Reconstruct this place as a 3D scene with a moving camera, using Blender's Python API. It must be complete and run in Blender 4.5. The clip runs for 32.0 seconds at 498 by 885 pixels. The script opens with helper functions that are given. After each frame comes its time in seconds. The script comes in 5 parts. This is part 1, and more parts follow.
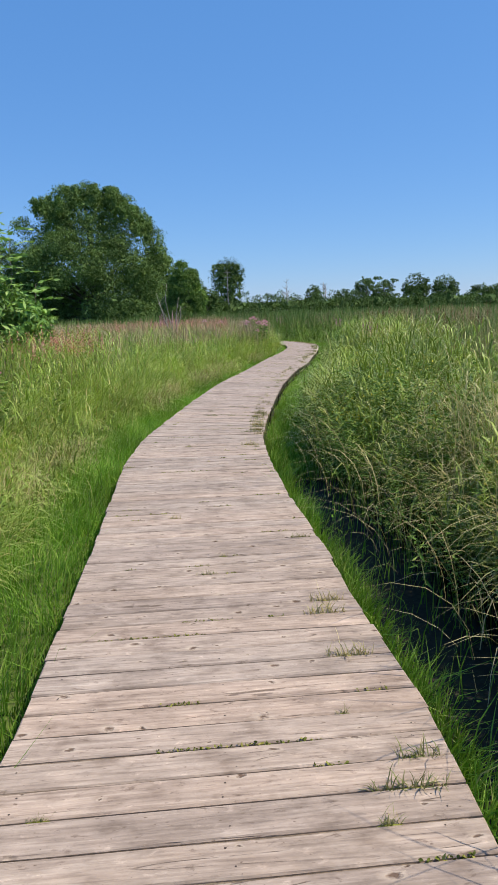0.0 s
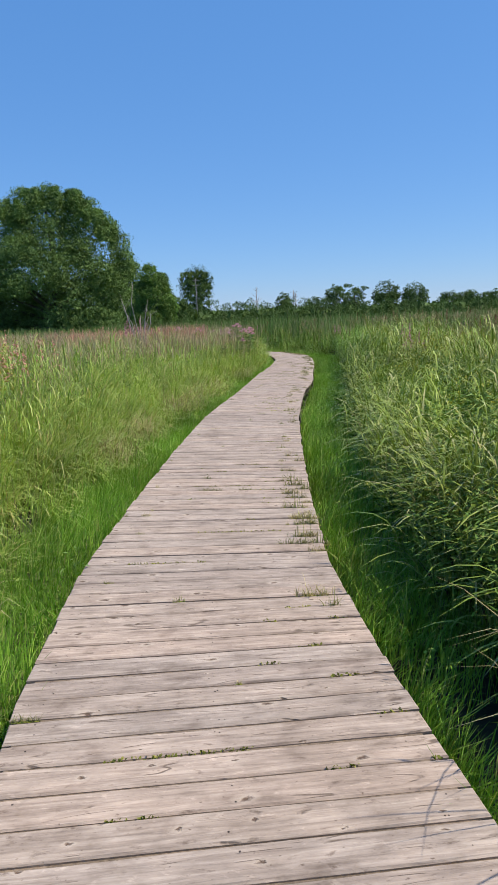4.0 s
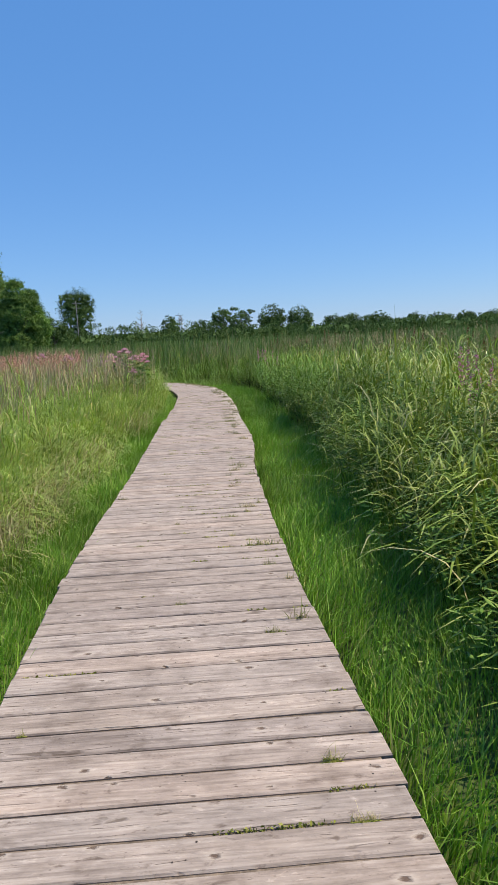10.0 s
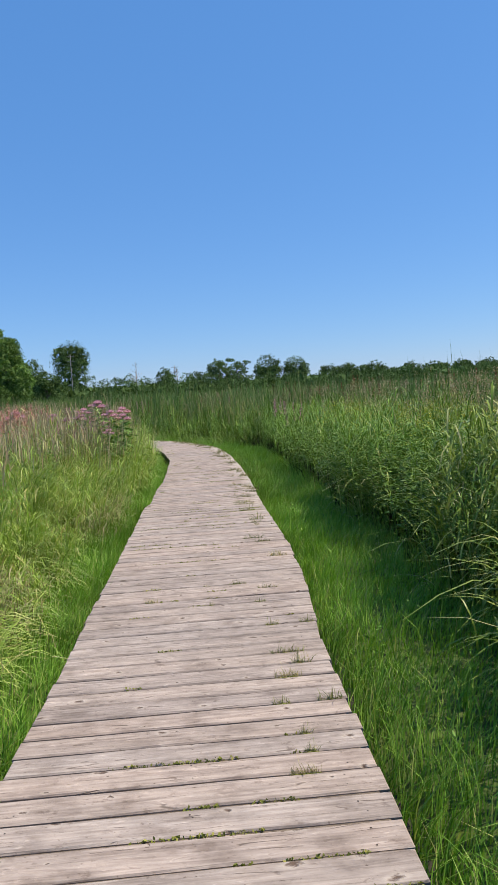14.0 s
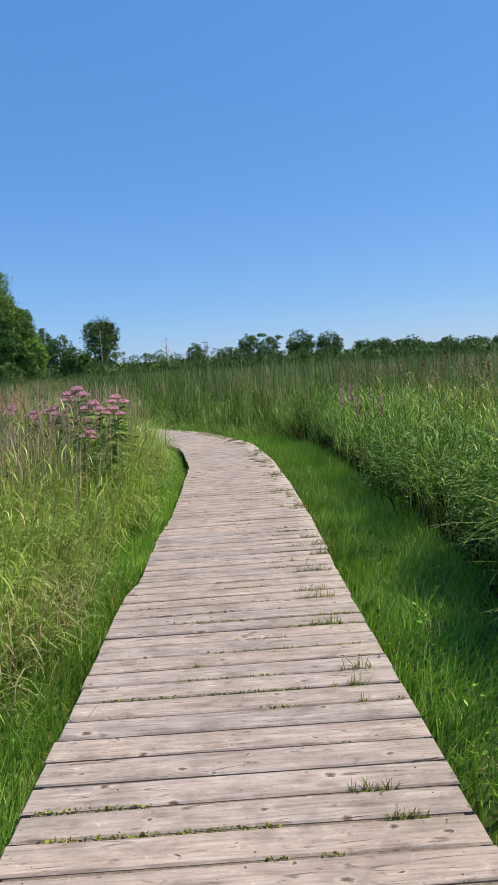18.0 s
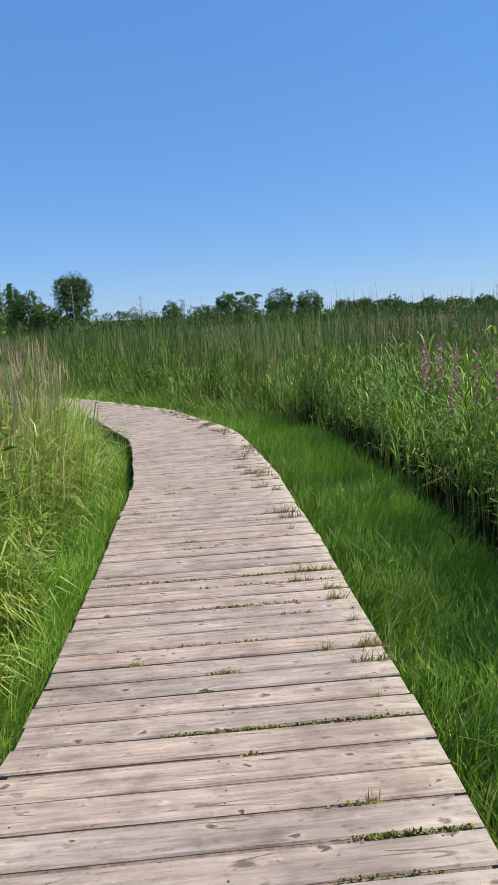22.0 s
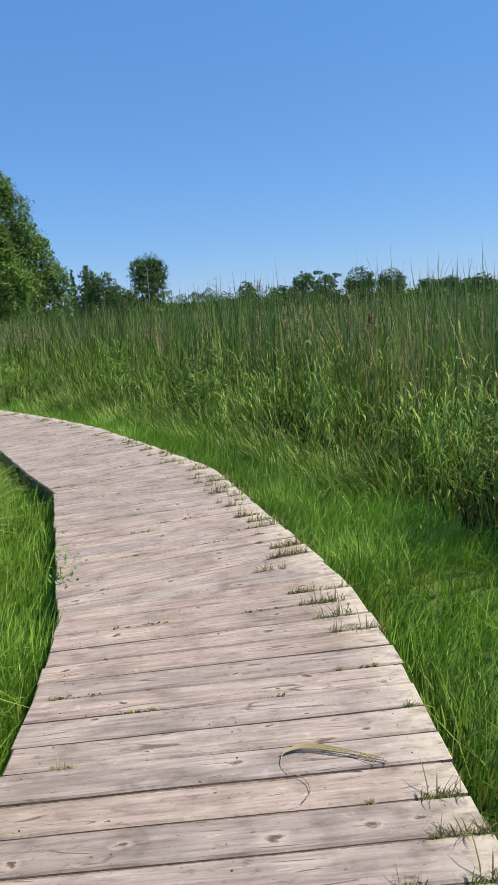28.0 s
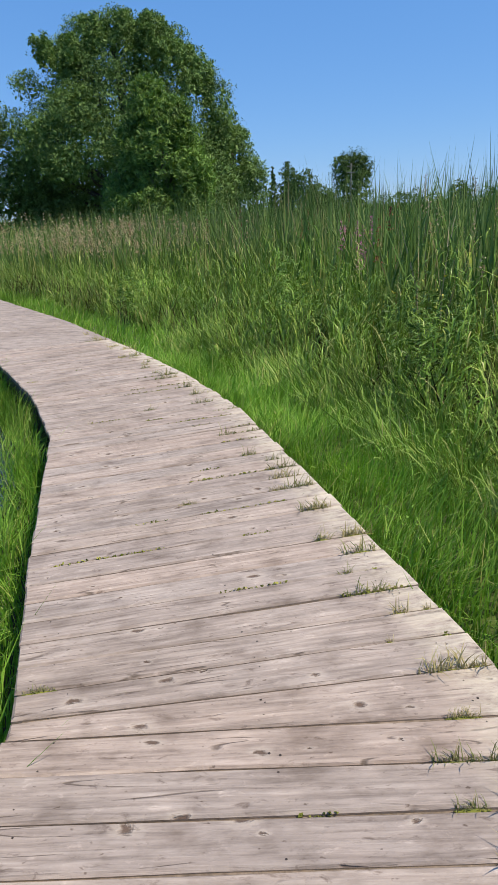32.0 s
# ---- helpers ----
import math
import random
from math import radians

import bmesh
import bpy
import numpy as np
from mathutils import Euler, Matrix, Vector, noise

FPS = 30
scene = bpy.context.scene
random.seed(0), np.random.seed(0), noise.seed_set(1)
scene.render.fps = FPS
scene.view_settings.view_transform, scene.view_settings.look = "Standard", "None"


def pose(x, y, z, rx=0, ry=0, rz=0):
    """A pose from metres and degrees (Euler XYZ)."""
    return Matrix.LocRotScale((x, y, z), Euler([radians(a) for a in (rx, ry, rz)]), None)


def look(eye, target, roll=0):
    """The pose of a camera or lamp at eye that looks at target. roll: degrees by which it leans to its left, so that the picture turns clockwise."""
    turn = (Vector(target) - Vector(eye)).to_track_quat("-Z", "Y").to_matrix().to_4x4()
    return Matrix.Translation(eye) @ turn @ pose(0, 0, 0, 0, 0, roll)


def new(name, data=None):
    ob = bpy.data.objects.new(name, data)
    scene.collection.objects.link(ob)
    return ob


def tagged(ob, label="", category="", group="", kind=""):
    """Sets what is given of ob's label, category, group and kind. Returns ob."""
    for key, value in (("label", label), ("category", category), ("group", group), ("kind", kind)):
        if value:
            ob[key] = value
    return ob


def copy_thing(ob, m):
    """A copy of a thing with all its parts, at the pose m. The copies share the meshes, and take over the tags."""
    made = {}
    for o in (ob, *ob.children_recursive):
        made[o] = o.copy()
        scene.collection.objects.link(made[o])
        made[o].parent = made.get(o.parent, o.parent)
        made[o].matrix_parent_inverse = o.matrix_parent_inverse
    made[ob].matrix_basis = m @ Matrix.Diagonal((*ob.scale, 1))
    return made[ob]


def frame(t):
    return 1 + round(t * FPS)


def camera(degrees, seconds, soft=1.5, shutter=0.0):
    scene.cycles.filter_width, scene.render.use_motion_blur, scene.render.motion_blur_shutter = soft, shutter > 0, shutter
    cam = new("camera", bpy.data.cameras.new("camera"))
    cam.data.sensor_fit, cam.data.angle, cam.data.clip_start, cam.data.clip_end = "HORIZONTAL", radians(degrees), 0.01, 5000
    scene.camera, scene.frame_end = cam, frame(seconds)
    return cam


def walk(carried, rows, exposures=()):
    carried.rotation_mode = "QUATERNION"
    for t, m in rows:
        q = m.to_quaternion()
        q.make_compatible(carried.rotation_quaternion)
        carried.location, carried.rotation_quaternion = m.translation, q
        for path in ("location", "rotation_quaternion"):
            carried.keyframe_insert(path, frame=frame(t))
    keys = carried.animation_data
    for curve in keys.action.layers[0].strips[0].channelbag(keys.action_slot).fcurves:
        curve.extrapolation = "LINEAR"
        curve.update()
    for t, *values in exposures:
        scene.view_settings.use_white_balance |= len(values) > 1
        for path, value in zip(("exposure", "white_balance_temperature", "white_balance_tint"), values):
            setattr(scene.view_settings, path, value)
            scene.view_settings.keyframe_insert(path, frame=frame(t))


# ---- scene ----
cam = camera(41.65, 32.0)
PATH = [
    (0, pose(-0.001, 0.019, 1.569, 78.91, 2.10, -0.01)),
    (0.5, pose(-0.096, 0.490, 1.560, 79.36, 1.47, 2.75)),
    (1, pose(-0.161, 0.990, 1.543, 78.47, 1.24, 4.82)),
    (1.5, pose(-0.197, 1.550, 1.546, 77.94, 0.72, 5.26)),
    (2, pose(-0.289, 2.079, 1.540, 77.15, 0.75, 4.36)),
    (2.5, pose(-0.335, 2.621, 1.548, 77.44, 1.28, 2.67)),
    (3, pose(-0.403, 3.273, 1.524, 79.16, 2.13, -0.25)),
    (3.5, pose(-0.468, 3.900, 1.514, 79.73, 2.06, -2.44)),
    (5.5, pose(-0.652, 6.080, 1.504, 78.50, 2.96, -3.01)),
    (6, pose(-0.717, 6.619, 1.507, 78.98, 3.07, -4.87)),
    (6.5, pose(-0.739, 7.159, 1.506, 79.95, 3.10, -6.31)),
    (7, pose(-0.736, 7.670, 1.516, 81.48, 2.71, -7.93)),
    (7.5, pose(-0.697, 8.163, 1.522, 82.63, 2.34, -9.76)),
    (8, pose(-0.664, 8.695, 1.535, 83.04, 1.94, -9.62)),
    (8.5, pose(-0.618, 9.196, 1.551, 83.29, 1.88, -10.54)),
    (9, pose(-0.529, 9.764, 1.531, 82.39, 1.64, -11.68)),
    (9.5, pose(-0.466, 10.318, 1.511, 81.06, 2.25, -12.58)),
    (10, pose(-0.406, 10.863, 1.517, 81.10, 2.80, -12.66)),
    (10.5, pose(-0.387, 11.404, 1.514, 81.65, 2.89, -13.12)),
    (11, pose(-0.321, 11.939, 1.526, 82.52, 2.95, -13.84)),
    (11.5, pose(-0.290, 12.458, 1.519, 82.20, 3.04, -13.82)),
    (12, pose(-0.215, 12.985, 1.516, 82.73, 2.09, -13.32)),
    (12.5, pose(-0.146, 13.516, 1.516, 83.65, 2.22, -12.62)),
    (13, pose(0.001, 14.134, 1.485, 84.33, 2.90, -12.00)),
    (13.5, pose(0.087, 14.674, 1.481, 84.60, 3.31, -12.49)),
    (14, pose(0.175, 15.184, 1.481, 85.48, 3.50, -13.10)),
    (14.5, pose(0.233, 15.691, 1.461, 85.09, 3.44, -11.99)),
    (16.5, pose(0.600, 17.662, 1.554, 81.85, 3.52, -10.50)),
    (17, pose(0.663, 18.220, 1.557, 82.41, 3.79, -10.20)),
    (17.5, pose(0.756, 18.820, 1.569, 83.40, 3.63, -9.81)),
    (18, pose(0.844, 19.399, 1.557, 83.54, 3.56, -10.38)),
    (18.5, pose(0.969, 20.011, 1.534, 83.15, 3.02, -10.46)),
    (19, pose(1.074, 20.588, 1.502, 82.48, 3.33, -10.57)),
    (19.5, pose(1.195, 21.164, 1.505, 83.21, 3.41, -9.91)),
    (20, pose(1.264, 21.697, 1.487, 83.58, 2.93, -9.98)),
    (20.5, pose(1.340, 22.227, 1.471, 84.00, 2.88, -10.51)),
    (21, pose(1.410, 22.769, 1.456, 83.22, 3.40, -11.20)),
    (21.5, pose(1.498, 23.321, 1.440, 81.33, 3.23, -12.36)),
    (22, pose(1.550, 23.812, 1.436, 80.00, 3.04, -12.33)),
    (22.5, pose(1.617, 24.312, 1.436, 79.71, 3.24, -11.69)),
    (23, pose(1.711, 24.840, 1.434, 80.50, 3.46, -10.55)),
    (23.5, pose(1.806, 25.373, 1.418, 81.44, 3.03, -10.01)),
    (24, pose(1.871, 25.881, 1.413, 81.86, 3.85, -10.28)),
    (24.5, pose(1.906, 26.377, 1.388, 81.11, 4.67, -11.10)),
    (25, pose(1.938, 26.854, 1.405, 81.37, 4.25, -11.23)),
    (25.5, pose(1.964, 27.304, 1.413, 82.01, 3.34, -11.47)),
    (27.5, pose(2.344, 29.372, 1.442, 80.14, 3.36, -8.73)),
    (28, pose(2.460, 29.883, 1.429, 78.78, 3.38, -5.77)),
    (28.5, pose(2.501, 30.425, 1.397, 77.26, 3.44, -2.50)),
    (29, pose(2.533, 30.981, 1.392, 78.35, 4.15, 1.20)),
    (29.5, pose(2.505, 31.519, 1.372, 78.69, 4.66, 4.18)),
    (30, pose(2.477, 32.071, 1.364, 78.63, 4.77, 6.24)),
    (30.5, pose(2.422, 32.606, 1.350, 78.22, 4.60, 7.45)),
    (31, pose(2.386, 33.131, 1.348, 77.00, 3.61, 7.85)),
    (31.5, pose(2.316, 33.646, 1.342, 73.91, 3.17, 9.11)),
    (32, pose(2.253, 34.178, 1.330, 71.63, 2.39, 10.97)),
]
walk(cam, PATH, [(0, 0.26, 6200, 10), (32, 0.26, 6200, 10)])


# ---- light ----
world = bpy.data.worlds.new("sky")
scene.world = world
world.use_nodes = True
wn = world.node_tree
sky = wn.nodes.new("ShaderNodeTexSky")
sky.sky_type = "NISHITA"
sky.sun_disc = False
SUN_ELEV, SUN_AZ = 60.0, 98.0          # degrees; azimuth from +y towards +x
sky.sun_elevation, sky.sun_rotation = radians(SUN_ELEV), radians(SUN_AZ)
sky.air_density, sky.dust_density, sky.ozone_density, sky.altitude = 1.15, 0.0, 5.5, 300
clear = wn.nodes.new("ShaderNodeMix")
clear.data_type = "RGBA"
clear.inputs[0].default_value = 0.46
wn.links.new(sky.outputs[0], clear.inputs[6])
clear.inputs[7].default_value = (0.8, 2.95, 7.4, 1)       # the even deep blue of dry summer air
wn.links.new(clear.outputs[2], wn.nodes["Background"].inputs[0])
wn.nodes["Background"].inputs[1].default_value = 0.1
sun = new("sun", bpy.data.lights.new("sun", "SUN"))
sun.data.energy, sun.data.angle, sun.data.color = 5.0, radians(0.6), (1.0, 0.86, 0.65)
sun.matrix_world = look((0, 0, 0), (-math.sin(radians(SUN_AZ)) * math.cos(radians(SUN_ELEV)),
                                    -math.cos(radians(SUN_AZ)) * math.cos(radians(SUN_ELEV)), -math.sin(radians(SUN_ELEV))))
scene.view_settings.exposure = 0.0

rng = np.random.default_rng(7)


# ---- materials ----
def shader(name):
    m = bpy.data.materials.new(name)
    m.use_nodes = True
    nt = m.node_tree
    return m, nt, nt.nodes["Principled BSDF"]


def node(nt, kind, **sockets):
    n = nt.nodes.new(kind)
    for k, v in sockets.items():
        n.inputs[k.replace("_", " ")].default_value = v
    return n


def ramp(nt, fac, stops):
    n = nt.nodes.new("ShaderNodeValToRGB")
    e = n.color_ramp.elements
    while len(e) < len(stops):
        e.new(0.5)
    for el, (p, c) in zip(e, stops):
        el.position, el.color = p, (*c, 1)
    nt.links.new(fac, n.inputs[0])
    return n.outputs[0]


def mix(nt, fac, a, b, how="MIX"):
    n = nt.nodes.new("ShaderNodeMix")
    n.data_type, n.blend_type = "RGBA", how
    for sock, v in ((n.inputs[0], fac), (n.inputs[6], a), (n.inputs[7], b)):
        if isinstance(v, bpy.types.NodeSocket):
            nt.links.new(v, sock)
        else:
            sock.default_value = v if isinstance(v, float) else (*v, 1)
    return n.outputs[2]


def maths(nt, op, a, b=0.0):
    n = nt.nodes.new("ShaderNodeMath")
    n.operation = op
    for sock, v in zip(n.inputs, (a, b)):
        if isinstance(v, bpy.types.NodeSocket):
            nt.links.new(v, sock)
        else:
            sock.default_value = v
    return n.outputs[0]


def leaf_material(name, stops, patch=(0.7, 1.15), rough=0.5, through_light=0.32, patch_scale=0.5, gloss=0.3):
    """Leaves and blades: a tint for each blade, patches over the field, light that shines through."""
    m, nt, b = shader(name)
    geo = nt.nodes.new("ShaderNodeNewGeometry")
    col = ramp(nt, geo.outputs["Random Per Island"], stops)
    n = node(nt, "ShaderNodeTexNoise", Scale=patch_scale, Detail=3.0)
    nt.links.new(geo.outputs["Position"], n.inputs["Vector"])
    val = ramp(nt, n.outputs[0], [(0.35, (patch[0],) * 3), (0.65, (patch[1],) * 3)])
    col = mix(nt, 1.0, col, val, "MULTIPLY")
    nt.links.new(col, b.inputs["Base Color"])
    b.inputs["Roughness"].default_value = rough
    b.inputs["Specular IOR Level"].default_value = gloss
    tl = nt.nodes.new("ShaderNodeBsdfTranslucent")
    nt.links.new(mix(nt, 1.0, col, (1.0, 1.1, 0.55), "MULTIPLY"), tl.inputs[0])
    ms = nt.nodes.new("ShaderNodeMixShader")
    ms.inputs[0].default_value = through_light
    nt.links.new(b.outputs[0], ms.inputs[1])
    nt.links.new(tl.outputs[0], ms.inputs[2])
    nt.links.new(ms.outputs[0], nt.nodes["Material Output"].inputs[0])
    return m


MAT_SHORT = leaf_material("lush_grass", [(0, (0.125, 0.275, 0.03)), (0.5, (0.235, 0.44, 0.055)), (0.9, (0.37, 0.56, 0.1)), (1, (0.54, 0.52, 0.2))], through_light=0.3, rough=0.42, gloss=0.16)
MAT_TALL = leaf_material("meadow_grass", [(0, (0.18, 0.28, 0.042)), (0.4, (0.315, 0.44, 0.08)), (0.82, (0.46, 0.56, 0.145)), (0.93, (0.58, 0.57, 0.23)), (1, (0.6, 0.46, 0.23))], patch=(0.7, 1.2), through_light=0.3, rough=0.38, gloss=0.3, patch_scale=1.1)
MAT_REED = leaf_material("reed_canary_grass", [(0, (0.13, 0.205, 0.032)), (0.5, (0.27, 0.355, 0.06)), (0.85, (0.38, 0.44, 0.12)), (1, (0.52, 0.49, 0.25))], rough=0.36, through_light=0.16, gloss=0.16)
MAT_WALL = leaf_material("dark_marsh_grass", [(0, (0.085, 0.17, 0.022)), (0.5, (0.17, 0.305, 0.04)), (0.88, (0.3, 0.43, 0.075)), (1, (0.45, 0.45, 0.16))], rough=0.36, through_light=0.12, gloss=0.16)
MAT_SEDGE = leaf_material("sedge_leaves", [(0, (0.1, 0.195, 0.032)), (0.5, (0.2, 0.325, 0.055)), (0.92, (0.33, 0.42, 0.1)), (1, (0.5, 0.45, 0.2))], rough=0.4, through_light=0.14, gloss=0.16)
MAT_PALE = leaf_material("pale_grass", [(0, (0.28, 0.29, 0.11)), (0.5, (0.44, 0.375, 0.19)), (1, (0.6, 0.47, 0.29))], rough=0.45, through_light=0.2)
# dead leaves taken near black: the banks' inner shade is in this colour
MAT_SHADE_THATCH = leaf_material("shade_dark_thatch", [(0, (0.022, 0.018, 0.01)), (0.6, (0.045, 0.036, 0.02)), (1, (0.085, 0.07, 0.034))], rough=0.8, through_light=0.02, gloss=0.1)
MAT_STRAW = leaf_material("dry_straw", [(0, (0.33, 0.28, 0.13)), (0.6, (0.48, 0.42, 0.22)), (1, (0.62, 0.55, 0.34))], rough=0.55, through_light=0.2, gloss=0.12)
MAT_OLIVE = leaf_material("olive_dry_grass", [(0, (0.2, 0.24, 0.06)), (0.45, (0.34, 0.36, 0.11)), (0.85, (0.5, 0.46, 0.2)), (1, (0.64, 0.56, 0.32))], patch=(0.7, 1.15), rough=0.45, through_light=0.22, patch_scale=1.6, gloss=0.2)
MAT_CATTAIL = leaf_material("cattail_blades", [(0, (0.075, 0.145, 0.034)), (0.45, (0.14, 0.23, 0.055)), (0.86, (0.225, 0.3, 0.085)), (0.95, (0.33, 0.31, 0.13)), (1, (0.4, 0.31, 0.17))], rough=0.42, patch=(0.75, 1.12), patch_scale=0.15, through_light=0.16, gloss=0.18)
MAT_HERB = leaf_material("herb_leaves", [(0, (0.065, 0.125, 0.022)), (0.6, (0.13, 0.235, 0.038)), (1, (0.24, 0.36, 0.075))], rough=0.4, through_light=0.1, gloss=0.14)
MAT_GOLD = leaf_material("yellow_green_tops", [(0, (0.25, 0.32, 0.05)), (0.6, (0.38, 0.4, 0.06)), (1, (0.6, 0.5, 0.06))], through_light=0.2)
MAT_PINK = leaf_material("pink_flowers", [(0, (0.46, 0.17, 0.15)), (0.5, (0.58, 0.27, 0.22)), (1, (0.64, 0.42, 0.31))], patch=(0.85, 1.1), rough=0.7, through_light=0.2)
MAT_JOE = leaf_material("dusty_pink_heads", [(0, (0.5, 0.2, 0.32)), (0.5, (0.66, 0.34, 0.45)), (1, (0.8, 0.55, 0.6))], patch=(0.9, 1.1), rough=0.7, through_light=0.2)
MAT_MAGENTA = leaf_material("magenta_spikes", [(0, (0.4, 0.13, 0.24)), (1, (0.56, 0.27, 0.38))], patch=(0.9, 1.1), rough=0.7, through_light=0.2)
MAT_SEED = leaf_material("tan_seed_heads", [(0, (0.4, 0.27, 0.17)), (0.6, (0.5, 0.39, 0.24)), (1, (0.58, 0.5, 0.32))], rough=0.75, through_light=0.25)
MAT_BROWN = leaf_material("rust_brown_spikes", [(0, (0.14, 0.05, 0.025)), (1, (0.26, 0.10, 0.05))], rough=0.8, through_light=0.05)
MAT_WILLOW = leaf_material("willow_leaves", [(0, (0.085, 0.145, 0.042)), (0.6, (0.152, 0.24, 0.07)), (1, (0.225, 0.335, 0.108))], patch=(0.75, 1.15), through_light=0.16, patch_scale=0.25, gloss=0.06)
MAT_BRIGHT = leaf_material("ash_leaves", [(0, (0.07, 0.138, 0.032)), (0.6, (0.147, 0.25, 0.056)), (1, (0.255, 0.385, 0.098))], through_light=0.3, patch_scale=0.6, gloss=0.14, rough=0.45)
MAT_SAP = leaf_material("sapling_leaves", [(0, (0.11, 0.21, 0.05)), (0.6, (0.2, 0.35, 0.08)), (1, (0.33, 0.48, 0.13))], through_light=0.26, patch_scale=1.5)
MAT_FAR = leaf_material("distant_tree_leaves", [(0, (0.062, 0.105, 0.036)), (0.6, (0.1, 0.16, 0.05)), (1, (0.15, 0.22, 0.075))], patch=(0.7, 1.15), through_light=0.12, patch_scale=0.12, gloss=0.02)
MAT_TUFT = leaf_material("deck_tuft_grass", [(0, (0.14, 0.17, 0.05)), (0.5, (0.26, 0.27, 0.1)), (1, (0.45, 0.37, 0.2))], through_light=0.2)
MAT_MOSS = leaf_material("moss", [(0, (0.1, 0.12, 0.02)), (0.6, (0.22, 0.24, 0.04)), (1, (0.36, 0.34, 0.09))], rough=0.85, through_light=0.1)


def wood_material():
    """Weathered pine boards: the grain runs along each board, with knots, checks and grey stains."""
    m, nt, b = shader("weathered_deck_wood")
    tc, info, geo = nt.nodes.new("ShaderNodeTexCoord"), nt.nodes.new("ShaderNodeObjectInfo"), nt.nodes.new("ShaderNodeNewGeometry")
    off = nt.nodes.new("ShaderNodeCombineXYZ")
    r = info.outputs["Random"]
    nt.links.new(maths(nt, "MULTIPLY", r, 137.0), off.inputs[0])
    nt.links.new(maths(nt, "MULTIPLY", r, 71.0), off.inputs[1])
    add = nt.nodes.new("ShaderNodeVectorMath")
    nt.links.new(tc.outputs["Object"], add.inputs[0])
    nt.links.new(off.outputs[0], add.inputs[1])

    def mapped(sx, sy):
        mp = nt.nodes.new("ShaderNodeMapping")
        mp.inputs["Scale"].default_value = (sx, sy, 1)
        nt.links.new(add.outputs[0], mp.inputs["Vector"])
        return mp.outputs[0]

    grain = node(nt, "ShaderNodeTexNoise", Scale=1.0, Detail=5.0, Roughness=0.65, Distortion=0.6)
    nt.links.new(mapped(3.6, 62), grain.inputs["Vector"])
    streak = node(nt, "ShaderNodeTexNoise", Scale=1.0, Detail=3.0, Roughness=0.55)
    nt.links.new(mapped(1.6, 11), streak.inputs["Vector"])
    blot = node(nt, "ShaderNodeTexNoise", Scale=1.0, Detail=4.0, Roughness=0.6)
    nt.links.new(mapped(5.5, 9), blot.inputs["Vector"])
    col = ramp(nt, grain.outputs[0], [(0.28, (0.228, 0.19, 0.167)), (0.5, (0.35, 0.3, 0.268)), (0.72, (0.455, 0.398, 0.36))])
    col = mix(nt, 0.75, col, ramp(nt, streak.outputs[0], [(0.3, (0.72, 0.7, 0.69)), (0.5, (1.0, 1.0, 1.0)), (0.72, (1.14, 1.12, 1.1))]), "MULTIPLY")
    col = mix(nt, 0.9, col, ramp(nt, blot.outputs[0], [(0.3, (0.66, 0.63, 0.61)), (0.46, (1.0, 1.0, 1.0)), (0.68, (1.24, 1.23, 1.22))]), "MULTIPLY")
    # a tone of its own for each board
    col = mix(nt, 1.0, col, ramp(nt, r, [(0, (0.86, 0.85, 0.86)), (0.3, (0.99, 0.975, 0.965)), (0.55, (1.06, 1.01, 0.98)), (0.8, (0.99, 0.985, 0.99)), (1, (0.92, 0.925, 0.94))]), "MULTIPLY")
    # worn pale and dark spots
    spot = node(nt, "ShaderNodeTexNoise", Scale=1.0, Detail=5.0, Roughness=0.7, Distortion=0.4)
    nt.links.new(mapped(11, 26), spot.inputs["Vector"])
    col = mix(nt, 0.9, col, ramp(nt, spot.outputs[0], [(0.3, (0.5, 0.46, 0.44)), (0.41, (1.0, 1.0, 1.0)), (0.6, (1.0, 1.0, 1.0)), (0.7, (1.4, 1.4, 1.4))]), "MULTIPLY")
    # knots of several sizes
    vor = node(nt, "ShaderNodeTexVoronoi", Scale=1.0, Randomness=1.0)
    vor.voronoi_dimensions = "2D"
    warp = nt.nodes.new("ShaderNodeVectorMath")
    warp.operation = "MULTIPLY_ADD"
    nt.links.new(spot.outputs["Color"], warp.inputs[0])
    warp.inputs[1].default_value = (0.3, 0.34, 0)
    nt.links.new(mapped(3.4, 6.4), warp.inputs[2])
    nt.links.new(warp.outputs[0], vor.inputs["Vector"])
    sep = nt.nodes.new("ShaderNodeSeparateColor")
    nt.links.new(vor.outputs["Color"], sep.inputs[0])
    wob = maths(nt, "DIVIDE", vor.outputs["Distance"], maths(nt, "ADD", maths(nt, "MULTIPLY", sep.outputs[0], 0.9), 0.25))
    pick = ramp(nt, sep.outputs[1], [(0.28, (0, 0, 0)), (0.3, (1, 1, 1))])
    halo = mix(nt, 1.0, ramp(nt, wob, [(0.08, (0.5, 0.5, 0.5)), (0.18, (0, 0, 0))]), pick, "MULTIPLY")
    col = mix(nt, halo, col, (0.52, 0.45, 0.39))
    ring = mix(nt, 1.0, ramp(nt, wob, [(0.03, (0.95, 0.95, 0.95)), (0.08, (0, 0, 0))]), pick, "MULTIPLY")
    col = mix(nt, ring, col, (0.12, 0.08, 0.06))
    speck = node(nt, "ShaderNodeTexNoise", Scale=1.0, Detail=2.0, Roughness=0.5)
    nt.links.new(mapped(38, 70), speck.inputs["Vector"])
    col = mix(nt, 0.8, col, ramp(nt, speck.outputs[0], [(0.24, (0.35, 0.3, 0.27)), (0.32, (1, 1, 1)), (0.7, (1, 1, 1)), (0.8, (1.25, 1.25, 1.25))]), "MULTIPLY")
    crack = node(nt, "ShaderNodeTexNoise", Scale=1.0, Detail=1.0, Roughness=0.4)
